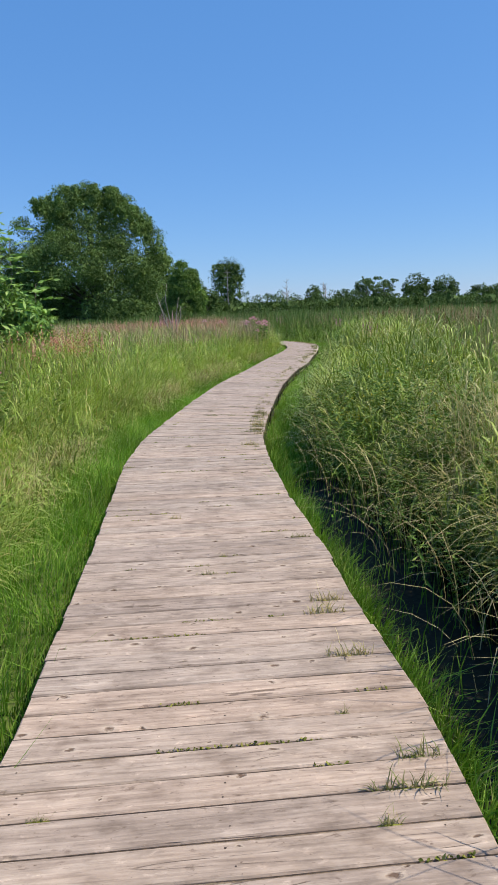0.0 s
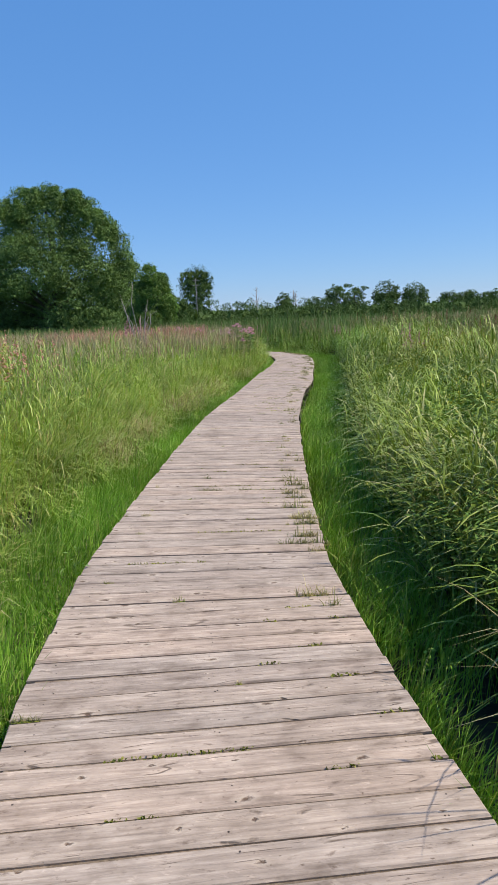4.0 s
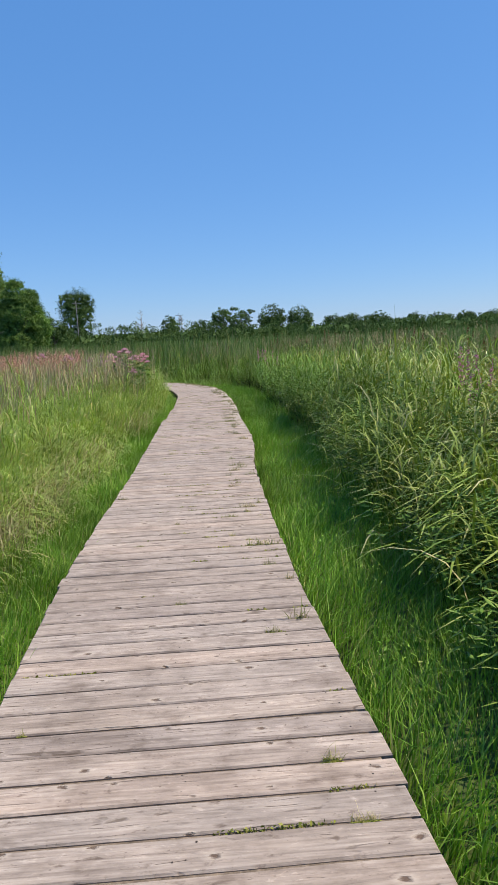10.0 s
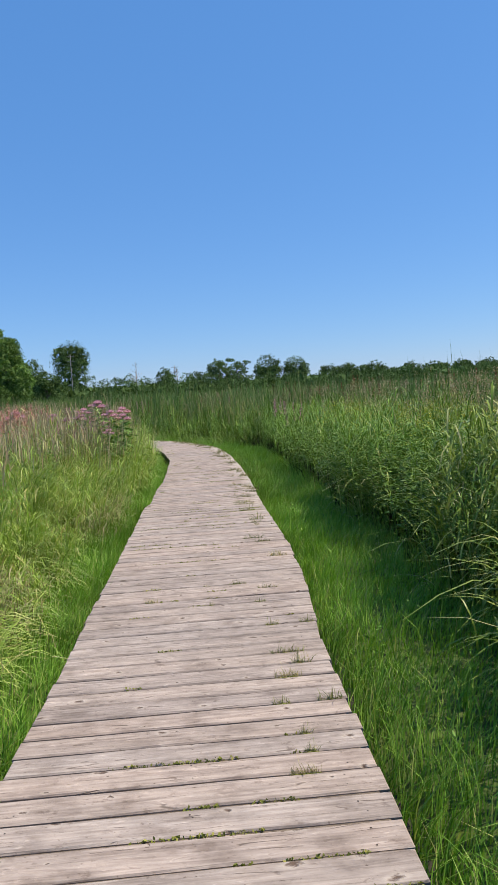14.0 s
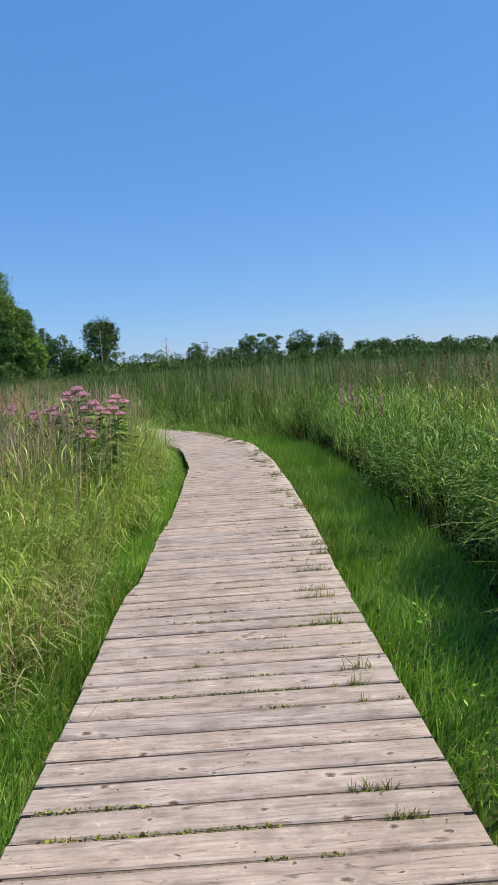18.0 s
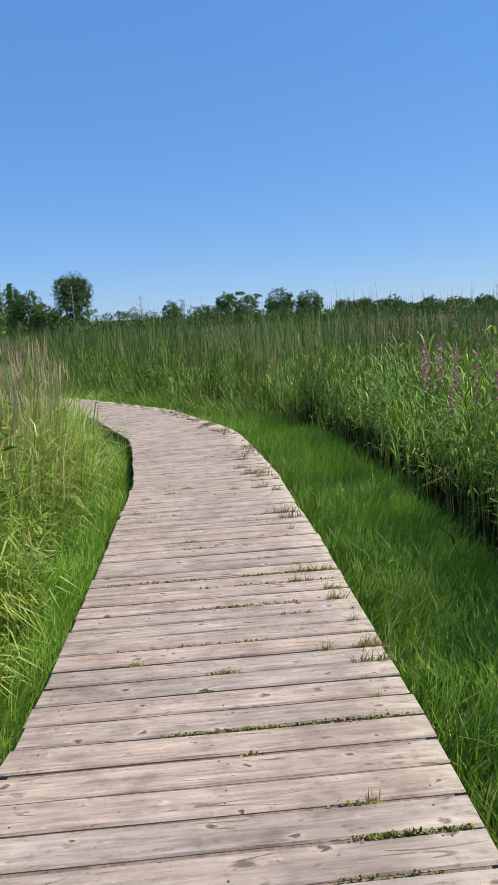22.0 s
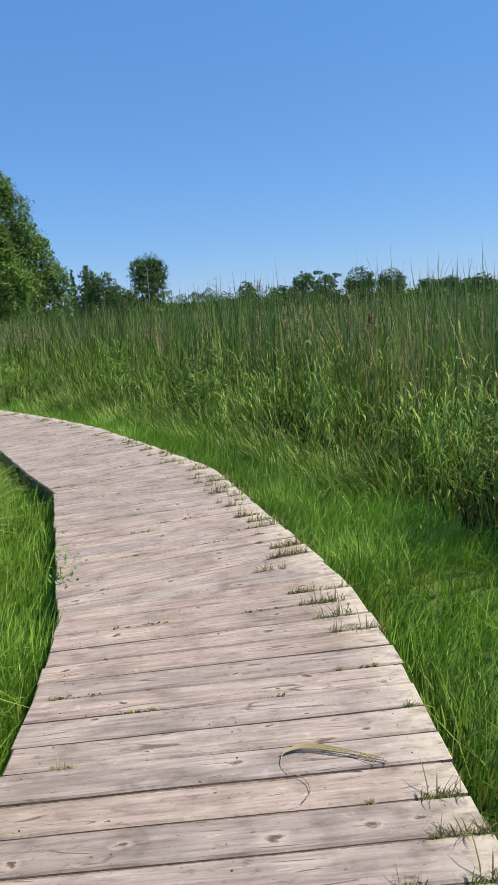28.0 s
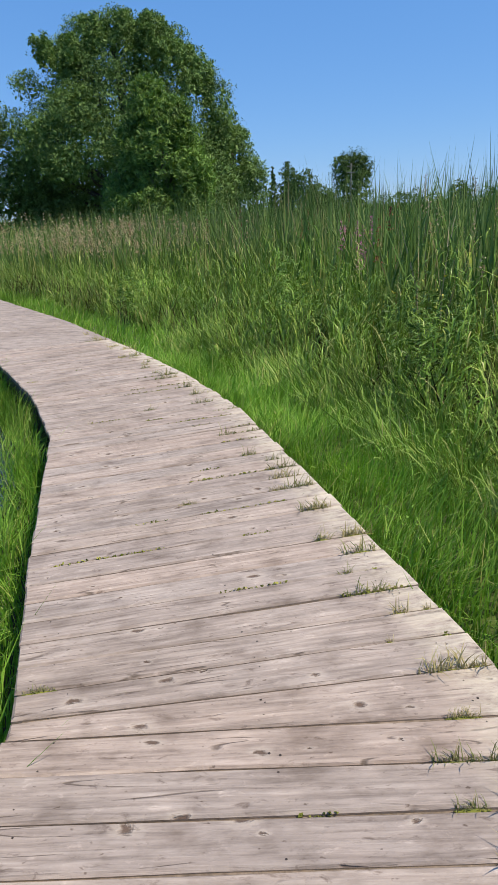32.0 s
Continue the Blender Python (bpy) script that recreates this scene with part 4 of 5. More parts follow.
def build_straw():
    """Dry flowering stalks lying over one another."""
    out = []
    xy, s, e, k = clumped(3400, 2.0, 9.0, 0.8, 2.6, 1, 20, 0.22)
    n = len(xy)
    az = np.pi + rng.normal(0, 1.3, n)
    out.append(blades(feet(xy, GROUND) + np.column_stack([np.zeros((n, 2)), np.clip(e - 0.3, 0.2, 1.0) * rng.uniform(0.5, 1.15, n)]), rng.uniform(0.4, 0.85, n), rng.uniform(0.0016, 0.0036, n),
                      az, rng.uniform(0.45, 0.95, n), rng.uniform(0.2, 1.0, n), 4, twist=az + np.pi / 2 + rng.normal(0, 0.4, n)))
    xy, s, e, k = clumped(1900, 3.0, 9.0, 0.95, 3.2, 1, 16, 0.25)
    out.append(blades(feet(xy, 0.1) + np.column_stack([np.zeros((len(xy), 2)), rng.uniform(0, 0.6, len(xy))]), rng.uniform(0.7, 1.25, len(xy)), rng.uniform(0.0018, 0.0034, len(xy)),
                      np.pi + rng.normal(0, 1.2, len(xy)), rng.uniform(0.2, 0.75, len(xy)), rng.uniform(0.0, 0.6, len(xy)), 5))
    xy, s, e, k = clumped(170, 4.5, 10.5, 0.35, 0.9, 1, 4, 0.12)
    n = len(xy)
    j = np.clip(np.searchsorted(SAMPLES, s), 0, len(SAMPLES) - 1)
    az = np.arctan2(-CN[j, 1], -CN[j, 0]) + rng.normal(0, 0.7, n)
    out.append(blades(feet(xy, GROUND + 0.25) + np.column_stack([np.zeros((n, 2)), rng.uniform(0, 0.35, n)]), rng.uniform(0.45, 0.9, n), rng.uniform(0.0018, 0.0034, n), az, rng.uniform(0.5, 0.9, n), rng.uniform(0.1, 0.6, n), 5, twist=az + np.pi / 2 + rng.normal(0, 0.4, n)))
    for side, n, s1 in ((-1, 1000, 37), (1, 600, 34)):
        st = strip(side)
        xy, s, e, k = clumped(n, 2.0, s1, lambda q: st(q) + 0.3, lambda q: st(q) + 2.5, side, 9, 0.15)
        out.append(blades(feet(xy), rng.uniform(0.6, 1.3, len(xy)), rng.uniform(0.0015, 0.003, len(xy)), rng.uniform(0, 6.3, len(xy)), rng.uniform(0.05, 0.5, len(xy)), rng.uniform(0, 0.4, len(xy)), 4))
    pale = []
    for n, a, b in ((4600, 29.5, 37.6), (900, 14, 30)):
        xy, s, e, k = clumped(n, a, b, 1.0 if a > 25 else 2.6, 4.8, -1, 24, 0.3)
        m = len(xy)
        pale.append(blades(feet(xy, 0.35), rng.uniform(0.5, 1.05, m), rng.uniform(0.003, 0.0058, m), rng.normal(0.2, 1.0, m), rng.uniform(0.04, 0.28, m), rng.uniform(0, 0.15, m), 3))
    xy, s, e, k = clumped(2200, 9.0, 19.0, 2.3, 5.5, -1, 20, 0.3)
    pale.append(blades(feet(xy, 0.3), rng.uniform(0.55, 1.05, len(xy)), rng.uniform(0.003, 0.0065, len(xy)), rng.uniform(0, 6.3, len(xy)), rng.uniform(0.05, 0.4, len(xy)), rng.uniform(0, 0.3, len(xy)), 3))
    for n, a, b in ((1500, 9.5, 12.5), (1100, 15.5, 18.5), (1900, 19.5, 24.5), (700, 26.5, 28.5)):
        st = strip(-1)
        xy, s, e, k = clumped(n, a, b, lambda q: st(q) - 0.02, lambda q: st(q) + 0.4, -1, 70, 0.13)
        m = len(xy)
        az = rng.normal(-0.3, 1.3, m)
        out.append(blades(feet(xy, GROUND + 0.05) + np.column_stack([np.zeros((m, 2)), rng.uniform(0, 0.35, m)]), rng.uniform(0.2, 0.5, m), rng.uniform(0.002, 0.0045, m), az, rng.uniform(0.4, 0.95, m), rng.uniform(0.3, 1.0, m), 3, twist=az + np.pi / 2 + rng.normal(0, 0.5, m)))
    st = strip(1)
    xy, s, e, k = clumped(3400, 20.0, 44.0, lambda q: st(q) + 1.5, lambda q: st(q) + np.interp(q, [20, 36], [5.0, 2.8]), 1, 26, 0.3)
    m = len(xy)
    pale.append(blades(feet(xy, 0.3), rng.uniform(0.65, 1.2, m), rng.uniform(0.0028, 0.0055, m), rng.uniform(0, 6.3, m), rng.uniform(0.03, 0.3, m), rng.uniform(0, 0.2, m), 3))
    stuff("pale_tall_grass", pale, MAT_PALE, "tall pale straw-green grass standing above the flowers", "grass")
    c, cs, ce = beside(115, 2.0, 8.6, 0.85, 2.8, 1)
    k = rng.integers(0, len(c), 9800)
    m = len(k)
    xy = c[k] + rng.normal(0, 0.1, (m, 2))
    az = (2.9 + 0.7 * lumps(c, 1.2, 5.0) + rng.normal(0, 0.5, len(c)))[k] + rng.normal(0, 0.5, m)
    rise = np.interp(ce, [0.85, 1.6, 2.8], [0.45, 0.8, 1.1])[k] * rng.uniform(0.55, 1.05, m)
    heap = blades(feet(xy) + np.column_stack([np.zeros((m, 2)), rise]), rng.uniform(0.3, 0.7, m), rng.uniform(0.0026, 0.0066, m), az, rng.uniform(0.45, 0.95, m), rng.uniform(0.3, 1.0, m), 4, twist=az + np.pi / 2 + rng.normal(0, 0.4, m))
    stuff("olive_grass_heap", [heap], MAT_OLIVE, "heap of olive and straw-coloured grass arching over a dark hollow", "grass")
    stuff("dry_grass_stalks", out, MAT_STRAW, "dry straw-coloured grass stalks among the green", "grass")


def herb(xy, h, leaf, count, whorl=0.9, low=0.12, tilt=0.0):
    """Upright leafy stems: narrow leaves up each stem, and the stem itself."""
    n = len(xy)
    lean = rng.normal(0, 0.1, (n, 2)) + tilt
    u = np.tile(np.linspace(low, 1.0, count), (n, 1)) + rng.uniform(-0.02, 0.02, (n, count))
    az = np.tile(np.arange(count) * 2.4, (n, 1)) + rng.uniform(0, 6.3, (n, 1))
    base = np.repeat(xy, count, 0) + np.repeat(lean, count, 0) * (u.ravel() * np.repeat(h, count))[:, None]
    P = np.column_stack([base, GROUND + u.ravel() * np.repeat(h, count)])
    size = leaf * (1.15 - 0.6 * u.ravel()) * rng.uniform(0.8, 1.2, n * count)
    axis = np.column_stack([np.cos(az.ravel()), np.sin(az.ravel()), rng.uniform(-0.5, 0.5, n * count)])
    P = P + axis * (size * whorl)[:, None]
    lv = leaves(P, size, rng.uniform(0.13, 0.26, n * count)[:, None], 0.5, axis)
    stem = blades(feet(xy), h * 1.0, 0.004, np.arctan2(lean[:, 1], lean[:, 0]), np.linalg.norm(lean, axis=1), 0, 2)
    return lv, stem, P


def build_herbs():
    st = strip(1)
    out, gold = [], []
    xy, s, e, k = clumped(5600, 5.0, 58.0, lambda q: st(q) + 0.02, lambda q: st(q) + 1.3, 1, 14, 0.17)
    thin = rng.random(k.max() + 1)[k] < np.interp(s, [19, 28, 33, 58], [1, 0.45, 0.08, 0.05])
    xy, s = xy[thin], s[thin]
    h = rng.uniform(1.05, 1.5, len(xy)) + 0.1 * lumps(xy, 1.1) + np.interp(s, [24, 29], [0, -0.18])
    over = np.clip(np.abs(deck_place(xy)[1]) - HALF - st(s), 0, 3)
    h = h * np.interp(over, [0, 0.3], [0.82, 1.0]) * bank_rise(s, over)
    lv, stem, P = herb(xy, h, 0.064, 25, 1.0, 0.55)
    out += [lv, stem]
    for n, s0, s1, lo, hi, a, b, leaf in ((1300, 6.0, 13.5, 0.0, 1.1, 0.85, 1.25, 0.036), (1100, 18.0, 37.0, -0.02, 0.6, 0.8, 1.25, 0.046)):
        xo, so, eo, ko = clumped(n, s0, s1, lambda q: st(q) + lo, lambda q: st(q) + hi, 1, 12, 0.14)
        few = rng.random(ko.max() + 1)[ko] < np.interp(so, [28, 33], [1, 0.05])
        xo, so = xo[few], so[few]
        jo = np.clip(np.searchsorted(SAMPLES, so), 0, len(SAMPLES) - 1)
        lv, stem, P = herb(xo, (rng.uniform(a, b, len(xo)) + 0.12 * lumps(xo, 0.8)) * bank_rise(so, np.clip(eo[few] - st(so), 0, 3)), leaf, 26, 1.3, 0.6, tilt=-CN[jo] * 0.22)
        out += [lv, stem]
    st = strip(-1)
    xl, s, e, k = clumped(900, 3.0, 36.0, lambda q: st(q) + 0.9, lambda q: st(q) + 3.6, -1, 8, 0.22)
    lv, stem, P = herb(xl, rng.uniform(0.95, 1.55, len(xl)), 0.055, 26, 0.9, 0.3)
    out += [lv, stem]
    c = np.array([(0.6, 28.3), (0.5, 27.6), (0.2, 28.0), (-0.2, 28.0), (0.35, 27.3)])
    xj = np.repeat(c, 16, 0) + rng.normal(0, 0.16, (80, 2))
    lv, stem, P = herb(xj, rng.uniform(0.8, 1.35, 80), 0.085, 26)
    out += [lv, stem]
    stuff("marsh_herbs", out, MAT_HERB, "leafy dark green marsh herbs in dense stands", "plants")
    # yellow-green tops of goldenrod
    pick = rng.random(len(xy)) < 0.16
    top = np.column_stack([xy[pick], GROUND + h[pick]])
    st = strip(1)
    xg, sg, eg, kg = clumped(1200, 19.0, 35.0, lambda q: st(q) + 0.8, lambda q: st(q) + 2.6, 1, 30, 0.3)
    top = np.vstack([top, np.column_stack([xg, GROUND + rng.uniform(1.1, 1.45, len(xg))])])
    xg = np.array((-2.6, 10.4)) + rng.normal(0, 0.2, (40, 2))
    top = np.vstack([top, np.column_stack([xg, GROUND + rng.uniform(1.35, 1.75, len(xg))])])
    for q in range(18):
        gold.append(leaves(top + rng.normal(0, (0.07, 0.07, 0.06), (len(top), 3)), rng.uniform(0.008, 0.018, len(top)), 0.5))
    stuff("goldenrod_tops", gold, MAT_GOLD, "yellow-green goldenrod tops in bud", "plants")


# ---- the open marsh further off ----
def scatter(n, x0, x1, y0, y1, e_min):
    xy = np.column_stack([rng.uniform(x0, x1, n), rng.uniform(y0, y1, n)])
    s, d = deck_place(xy)
    ok = np.abs(d) > HALF + e_min
    return xy[ok], d[ok]


def cattail_zone(xy, d):
    """Where cattails stand: beyond the herbs on the outer side, and all across the marsh ahead."""
    e = np.abs(d) - HALF
    x, y = xy[:, 0], xy[:, 1]
    right = (d > 0) & (e > np.interp(y, [5, 15, 25, 33, 42], [11, 7.5, 5.0, 3.0, 2.5]))
    left = (d < 0) & (y > 46 + 0.25 * np.abs(x + 6)) & (e > 4)
    return right | left


def build_field():
    xy, d = scatter(18000, -34, 26, -2, 58, 2.4)
    keep = ~cattail_zone(xy, d) & (np.abs(d) < 30)
    xy, d = xy[keep], d[keep]
    g = lumps(xy, 1.3)
    h = np.where(d < 0, 1.5, 1.4) + rng.normal(0, 0.1, len(xy)) + 0.17 * g
    h -= 0.66 * np.exp(-(((xy[:, 0] + 2.6) / 4) ** 2 + ((xy[:, 1] - 38.6) / 4) ** 2))
    stuff("field_grass", culms(xy, GROUND, np.maximum(h, 0.3), 4, 0.48, 0.013), MAT_TALL, "rank green marsh grass filling the open field", "grass")
    xy, d = scatter(11000, -30, 20, 8, 56, 1.6)
    keep = (d < 0) | (rng.random(len(xy)) < 0.1)
    keep &= xy[:, 1] - 0.35 * np.abs(xy[:, 0]) > 8
    xy = xy[keep]
    P = feet(xy, GROUND + 1.3) + np.column_stack([np.zeros((len(xy), 2)), rng.uniform(-0.12, 0.2, len(xy))])
    n = 6500
    band = np.column_stack([rng.uniform(-15, 1.2, n), rng.uniform(16.5, 35, n)])
    bd = deck_place(band)[1]
    band = band[(bd < -HALF - 0.7) & (lumps(band, 2.6, 1.0) > -0.4)]
    Q = feet(band, GROUND + 1.25) + np.column_stack([np.zeros((len(band), 2)), rng.uniform(-0.1, 0.3, len(band))])
    Q = np.vstack([Q, P])
    Q = np.repeat(Q, 3, 0) + rng.normal(0, (0.025, 0.025, 0.05), (len(Q) * 3, 3))
    n = len(Q)
    stuff("seed_heads", [blades(Q, rng.uniform(0.14, 0.36, n), rng.uniform(0.003, 0.0065, n), rng.uniform(0, 6.3, n), rng.uniform(0.05, 0.5, n), 0.1, 2)], MAT_SEED, "tan and rust feathery grass seed heads", "grass")


def build_cattails():
    """A dense dark stand, in patches of different height, with a few tall leaves above the rest."""
    xy, d = scatter(52000, -50, 48, 4, 88, 2.4)
    a = xy[cattail_zone(xy, d)]
    b, s, e = beside(27000, 20, 63, lambda q: np.interp(q, [20, 26, 34, 40], [5.8, 4.2, 2.8, 2.4]), lambda q: np.interp(q, [20, 34], [11, 9]), 1)
    near = rng.random(len(b)) < np.interp(e - np.interp(s, [20, 26, 34, 40], [5.8, 4.2, 2.8, 2.4]), [0, 2.5, 6], [1, 0.8, 0.1]) * np.interp(s, [20, 30], [0.2, 1])
    b = b[near]
    xy = np.vstack([a, b])
    s, dd = deck_place(xy)
    fade = np.clip((np.abs(dd) - HALF - 2.4) / 1.3, 0, 1)
    h = np.interp(fade, [0, 1], [1.9, 2.2]) + rng.normal(0, 0.13, len(xy)) + 0.14 * lumps(xy, 3.0) + 0.1 * lumps(xy, 0.8, 4.0)
    h[len(a):] += np.interp(s[len(a):], [34, 40], [0, 0.3])
    h *= 1 - 0.4 * rng.random(len(xy)) ** 1.8
    tall = rng.random(len(xy)) < 0.006
    h[tall] += rng.uniform(0.2, 0.5, tall.sum())
    w = np.concatenate([rng.uniform(0.014, 0.024, len(a)), rng.uniform(0.010, 0.017, len(b))])
    az = rng.uniform(0, 6.3, len(xy))
    stuff("cattails", [blades(feet(xy), h, w, az, 0.03 + 0.32 * rng.random(len(xy)) ** 2, rng.uniform(0, 0.2, len(xy)), 2, even=True)],
          MAT_CATTAIL, "dense dark green cattails standing upright", "cattails")
    xy = np.column_stack([rng.uniform(-150, 190, 44000), 85 + 130 * rng.random(44000) ** 1.4])
    xy = xy[np.abs(xy[:, 0] - 10) < 30 + xy[:, 1] * 0.75]
    stuff("distant_cattails", [blades(feet(xy), rng.uniform(1.8, 2.4, len(xy)), rng.uniform(0.07, 0.14, len(xy)), rng.uniform(0, 6.3, len(xy)), rng.uniform(0.02, 0.14, len(xy)), 0.0, 2)],
          MAT_CATTAIL, "far band of cattails below the tree line", "cattails")
    t, s, e = beside(120, 27, 58, 3.6, 10.0, 1)
    az = rng.uniform(0, 6.3, len(t))
    stuff("tall_cattail_leaves", [blades(feet(t), rng.uniform(2.1, 2.5, len(t)), rng.uniform(0.009, 0.014, len(t)), az, rng.uniform(0.05, 0.3, len(t)), 0.05, 5, twist=az)], MAT_CATTAIL, "single cattail leaves reaching above the stand", "cattails")
    # rusty dock and old seed spikes
    xy, d = scatter(26000, -40, 48, 10, 75, 3.0)
    z = cattail_zone(xy, d) & (rng.random(len(xy)) < 0.03) & (lumps(xy, 5.0, 1.0) > -0.2)
    xy = xy[z]
    xy = np.vstack([xy, beside(60, 36, 60, 2.4, 6.0, 1)[0], beside(90, 22, 40, 3.0, 6.0, 1)[0]])
    z0 = GROUND + rng.uniform(1.2, 1.65, len(xy))
    stuff("rust_spikes", [spikes(xy, z0, rng.uniform(0.22, 0.5, len(xy)), 0.016, 46)], MAT_BROWN, "rust-brown seed spikes among the cattails", "plants")
    c = np.array([(-3.3, 45.8), (-2.6, 46.4), (-4.1, 46.6), (-1.9, 44.9), (4.6, 43.0), (6.0, 40.0), (7.4, 33.5), (9.0, 30.0), (5.4, 24.0), (6.2, 19.0), (7.5, 26.0)])
    k = rng.integers(0, len(c), 1300)
    xy = c[k] + rng.normal(0, (0.9, 0.9), (1300, 2))
    xy = np.vstack([xy, clumped(900, 20.0, 44.0, lambda q: np.interp(q, [20, 34], [4.4, 2.8]), lambda q: np.interp(q, [20, 34], [6.5, 4.2]), 1, 40, 0.4)[0]])
    m = len(xy)
    stuff("tan_plumes", [spikes(xy, GROUND + rng.uniform(1.25, 1.75, m), rng.uniform(0.12, 0.3, m), 0.013, 14)], MAT_SEED, "pinkish tan plumes of dry grass among the cattails", "grass")


def spikes(xy, z0, h, leaf, rows=26):
    """Upright flower spikes."""
    n = len(xy)
    u = rng.random((n, rows))
    P = np.column_stack([np.repeat(xy, rows, 0) + rng.normal(0, 0.018, (n * rows, 2)) * (1.3 - u.ravel())[:, None], np.repeat(z0, rows) + u.ravel() * np.repeat(h, rows)])
    return leaves(P, leaf, 0.6)


build_tall_left()
build_tall_right()
build_shade_thatch()
build_straw()
build_herbs()
build_field()
build_cattails()


# ---- flowers ----
def build_flower_bands():
    n = 1300
    xy = np.column_stack([-0.9 - 5.7 * rng.random(n) ** 1.2, rng.uniform(25.5, 31.5, n)])
    s, d = deck_place(xy)
    xy = xy[(d < -HALF - 0.8) & (lumps(xy, 1.6, 2.0) > -0.3)]
    xy = np.vstack([xy, np.array((-3.5, 11.6)) + rng.normal(0, (0.45, 0.6), (150, 2))])
    z0 = GROUND + rng.uniform(1.25, 1.55, len(xy))
    stuff("pink_flower_band", [spikes(xy, z0, rng.uniform(0.15, 0.34, len(xy)), 0.015, 26)], MAT_PINK, "band of faded pink wildflower spikes in the grass", "flowers")
    c = np.array([(3.86, 27.9), (1.9, 42.6), (4.3, 42.0), (5.3, 40.6), (6.0, 22.0), (3.0, 16.4), (-2.2, 21.0), (-3.1, 25.7), (-2.8, 26.0), (-3.4, 26.2), (-0.2, 31.6), (0.1, 27.8), (-0.7, 27.4), (0.3, 28.6), (-0.3, 28.6)])
    xy = np.repeat(c, 9, 0) + rng.normal(0, 0.17, (len(c) * 9, 2))
    stuff("loosestrife_spikes", [spikes(xy, GROUND + rng.uniform(1.05, 1.35, len(xy)) + np.where(np.abs(xy[:, 1] - 25.9) < 0.9, 0.4, 0), rng.uniform(0.2, 0.42, len(xy)), 0.014, 44)], MAT_MAGENTA, "slender magenta loosestrife spikes", "flowers")


build_flower_bands()


def build_joe_pye():
    """A tall stem with whorled leaves and a domed pink head."""
    root = tagged(new("joe_pye_weed"), "tall leafy wildflower with domed dusty-pink heads", "flower", "pink wildflowers")
    h = 1.62
    V, F = tube([(0, 0, 0), (0.01, 0, 0.7), (0.03, 0.01, h)], [0.008, 0.006, 0.004], 6)
    mesh_object("stem", V, F, MAT_HERB, root)
    for k in range(15):
        a = np.arange(6) * 1.047 + k * 0.6 + rng.uniform(-0.35, 0.35, 6)
        ax = np.column_stack([np.cos(a), np.sin(a), rng.uniform(-0.75, 0.45, 6)])
        ax /= np.linalg.norm(ax, axis=1)[:, None]
        size = 0.095 * rng.uniform(0.7, 1.2, 6)
        P = ax * size[:, None] + np.column_stack([np.full((6, 2), 0.002 * k), 0.4 + k * 0.078 + rng.uniform(-0.03, 0.03, 6)])
        V, F = leaves(P, size, 0.26, 0.7, ax)
        mesh_object("leaf_whorl", V, F, MAT_HERB, root)
    for dx, dy, dz in ((0, 0, 0), (0.09, 0.03, -0.05), (-0.08, 0.05, -0.07)):
        n = 210
        a, r = rng.uniform(0, 6.3, n), np.sqrt(rng.random(n)) * 0.075
        P = np.column_stack([0.03 + dx + r * np.cos(a), 0.01 + dy + r * np.sin(a), h + dz + 0.03 - 5 * r * r + rng.normal(0, 0.008, n)])
        a = np.arange(12) * 0.5236
        dome = np.column_stack([0.03 + dx + 0.07 * np.cos(a), 0.01 + dy + 0.07 * np.sin(a), np.full(12, h + dz + 0.0)])
        dome = np.vstack([dome, [0.03 + dx, 0.01 + dy, h + dz + 0.026], [0.03 + dx, 0.01 + dy, h + dz - 0.03]])
        V, F = join([leaves(P, rng.uniform(0.008, 0.014, n), 0.7), (dome, np.array([(i, (i + 1) % 12, q) for i in range(12) for q in (12, 13)]))])
        mesh_object("flower_head", V, F, MAT_JOE, root, "dusty pink flower head")
    spots = [(0.67, 28.42, 0.94), (0.65, 27.63, 0.93), (0.43, 27.53, 0.98), (0.22, 28.0, 1.09), (0.37, 27.29, 0.78), (-0.1, 28.0, 0.95), (-0.35, 28.1, 0.93), (-0.65, 28.2, 0.97), (-1.2, 26.8, 1.03),
             (-3.2, 8.2, 0.8), (-3.6, 8.9, 0.9), (-0.1, 30.3, 1.0), (-2.0, 29.6, 1.06), (-0.4, 33.6, 0.95)]
    first = True
    for x, y, k in spots:
        m = pose(x, y, GROUND, 0, 0, (x * 77 + y * 31) % 360)
        if first:
            root.matrix_world = m
            first = False
        else:
            c = copy_thing(root, m)
            c.scale = (k, k, k)
            if y < 10:                                 # fading plants with one small head left
                tagged(c, "tall leafy wildflower with one fading pink head", "flower", "pink wildflowers")
                heads = [h for h in c.children if h.name.startswith("flower_head")]
                for h in heads[1:]:
                    bpy.data.objects.remove(h)


build_joe_pye()


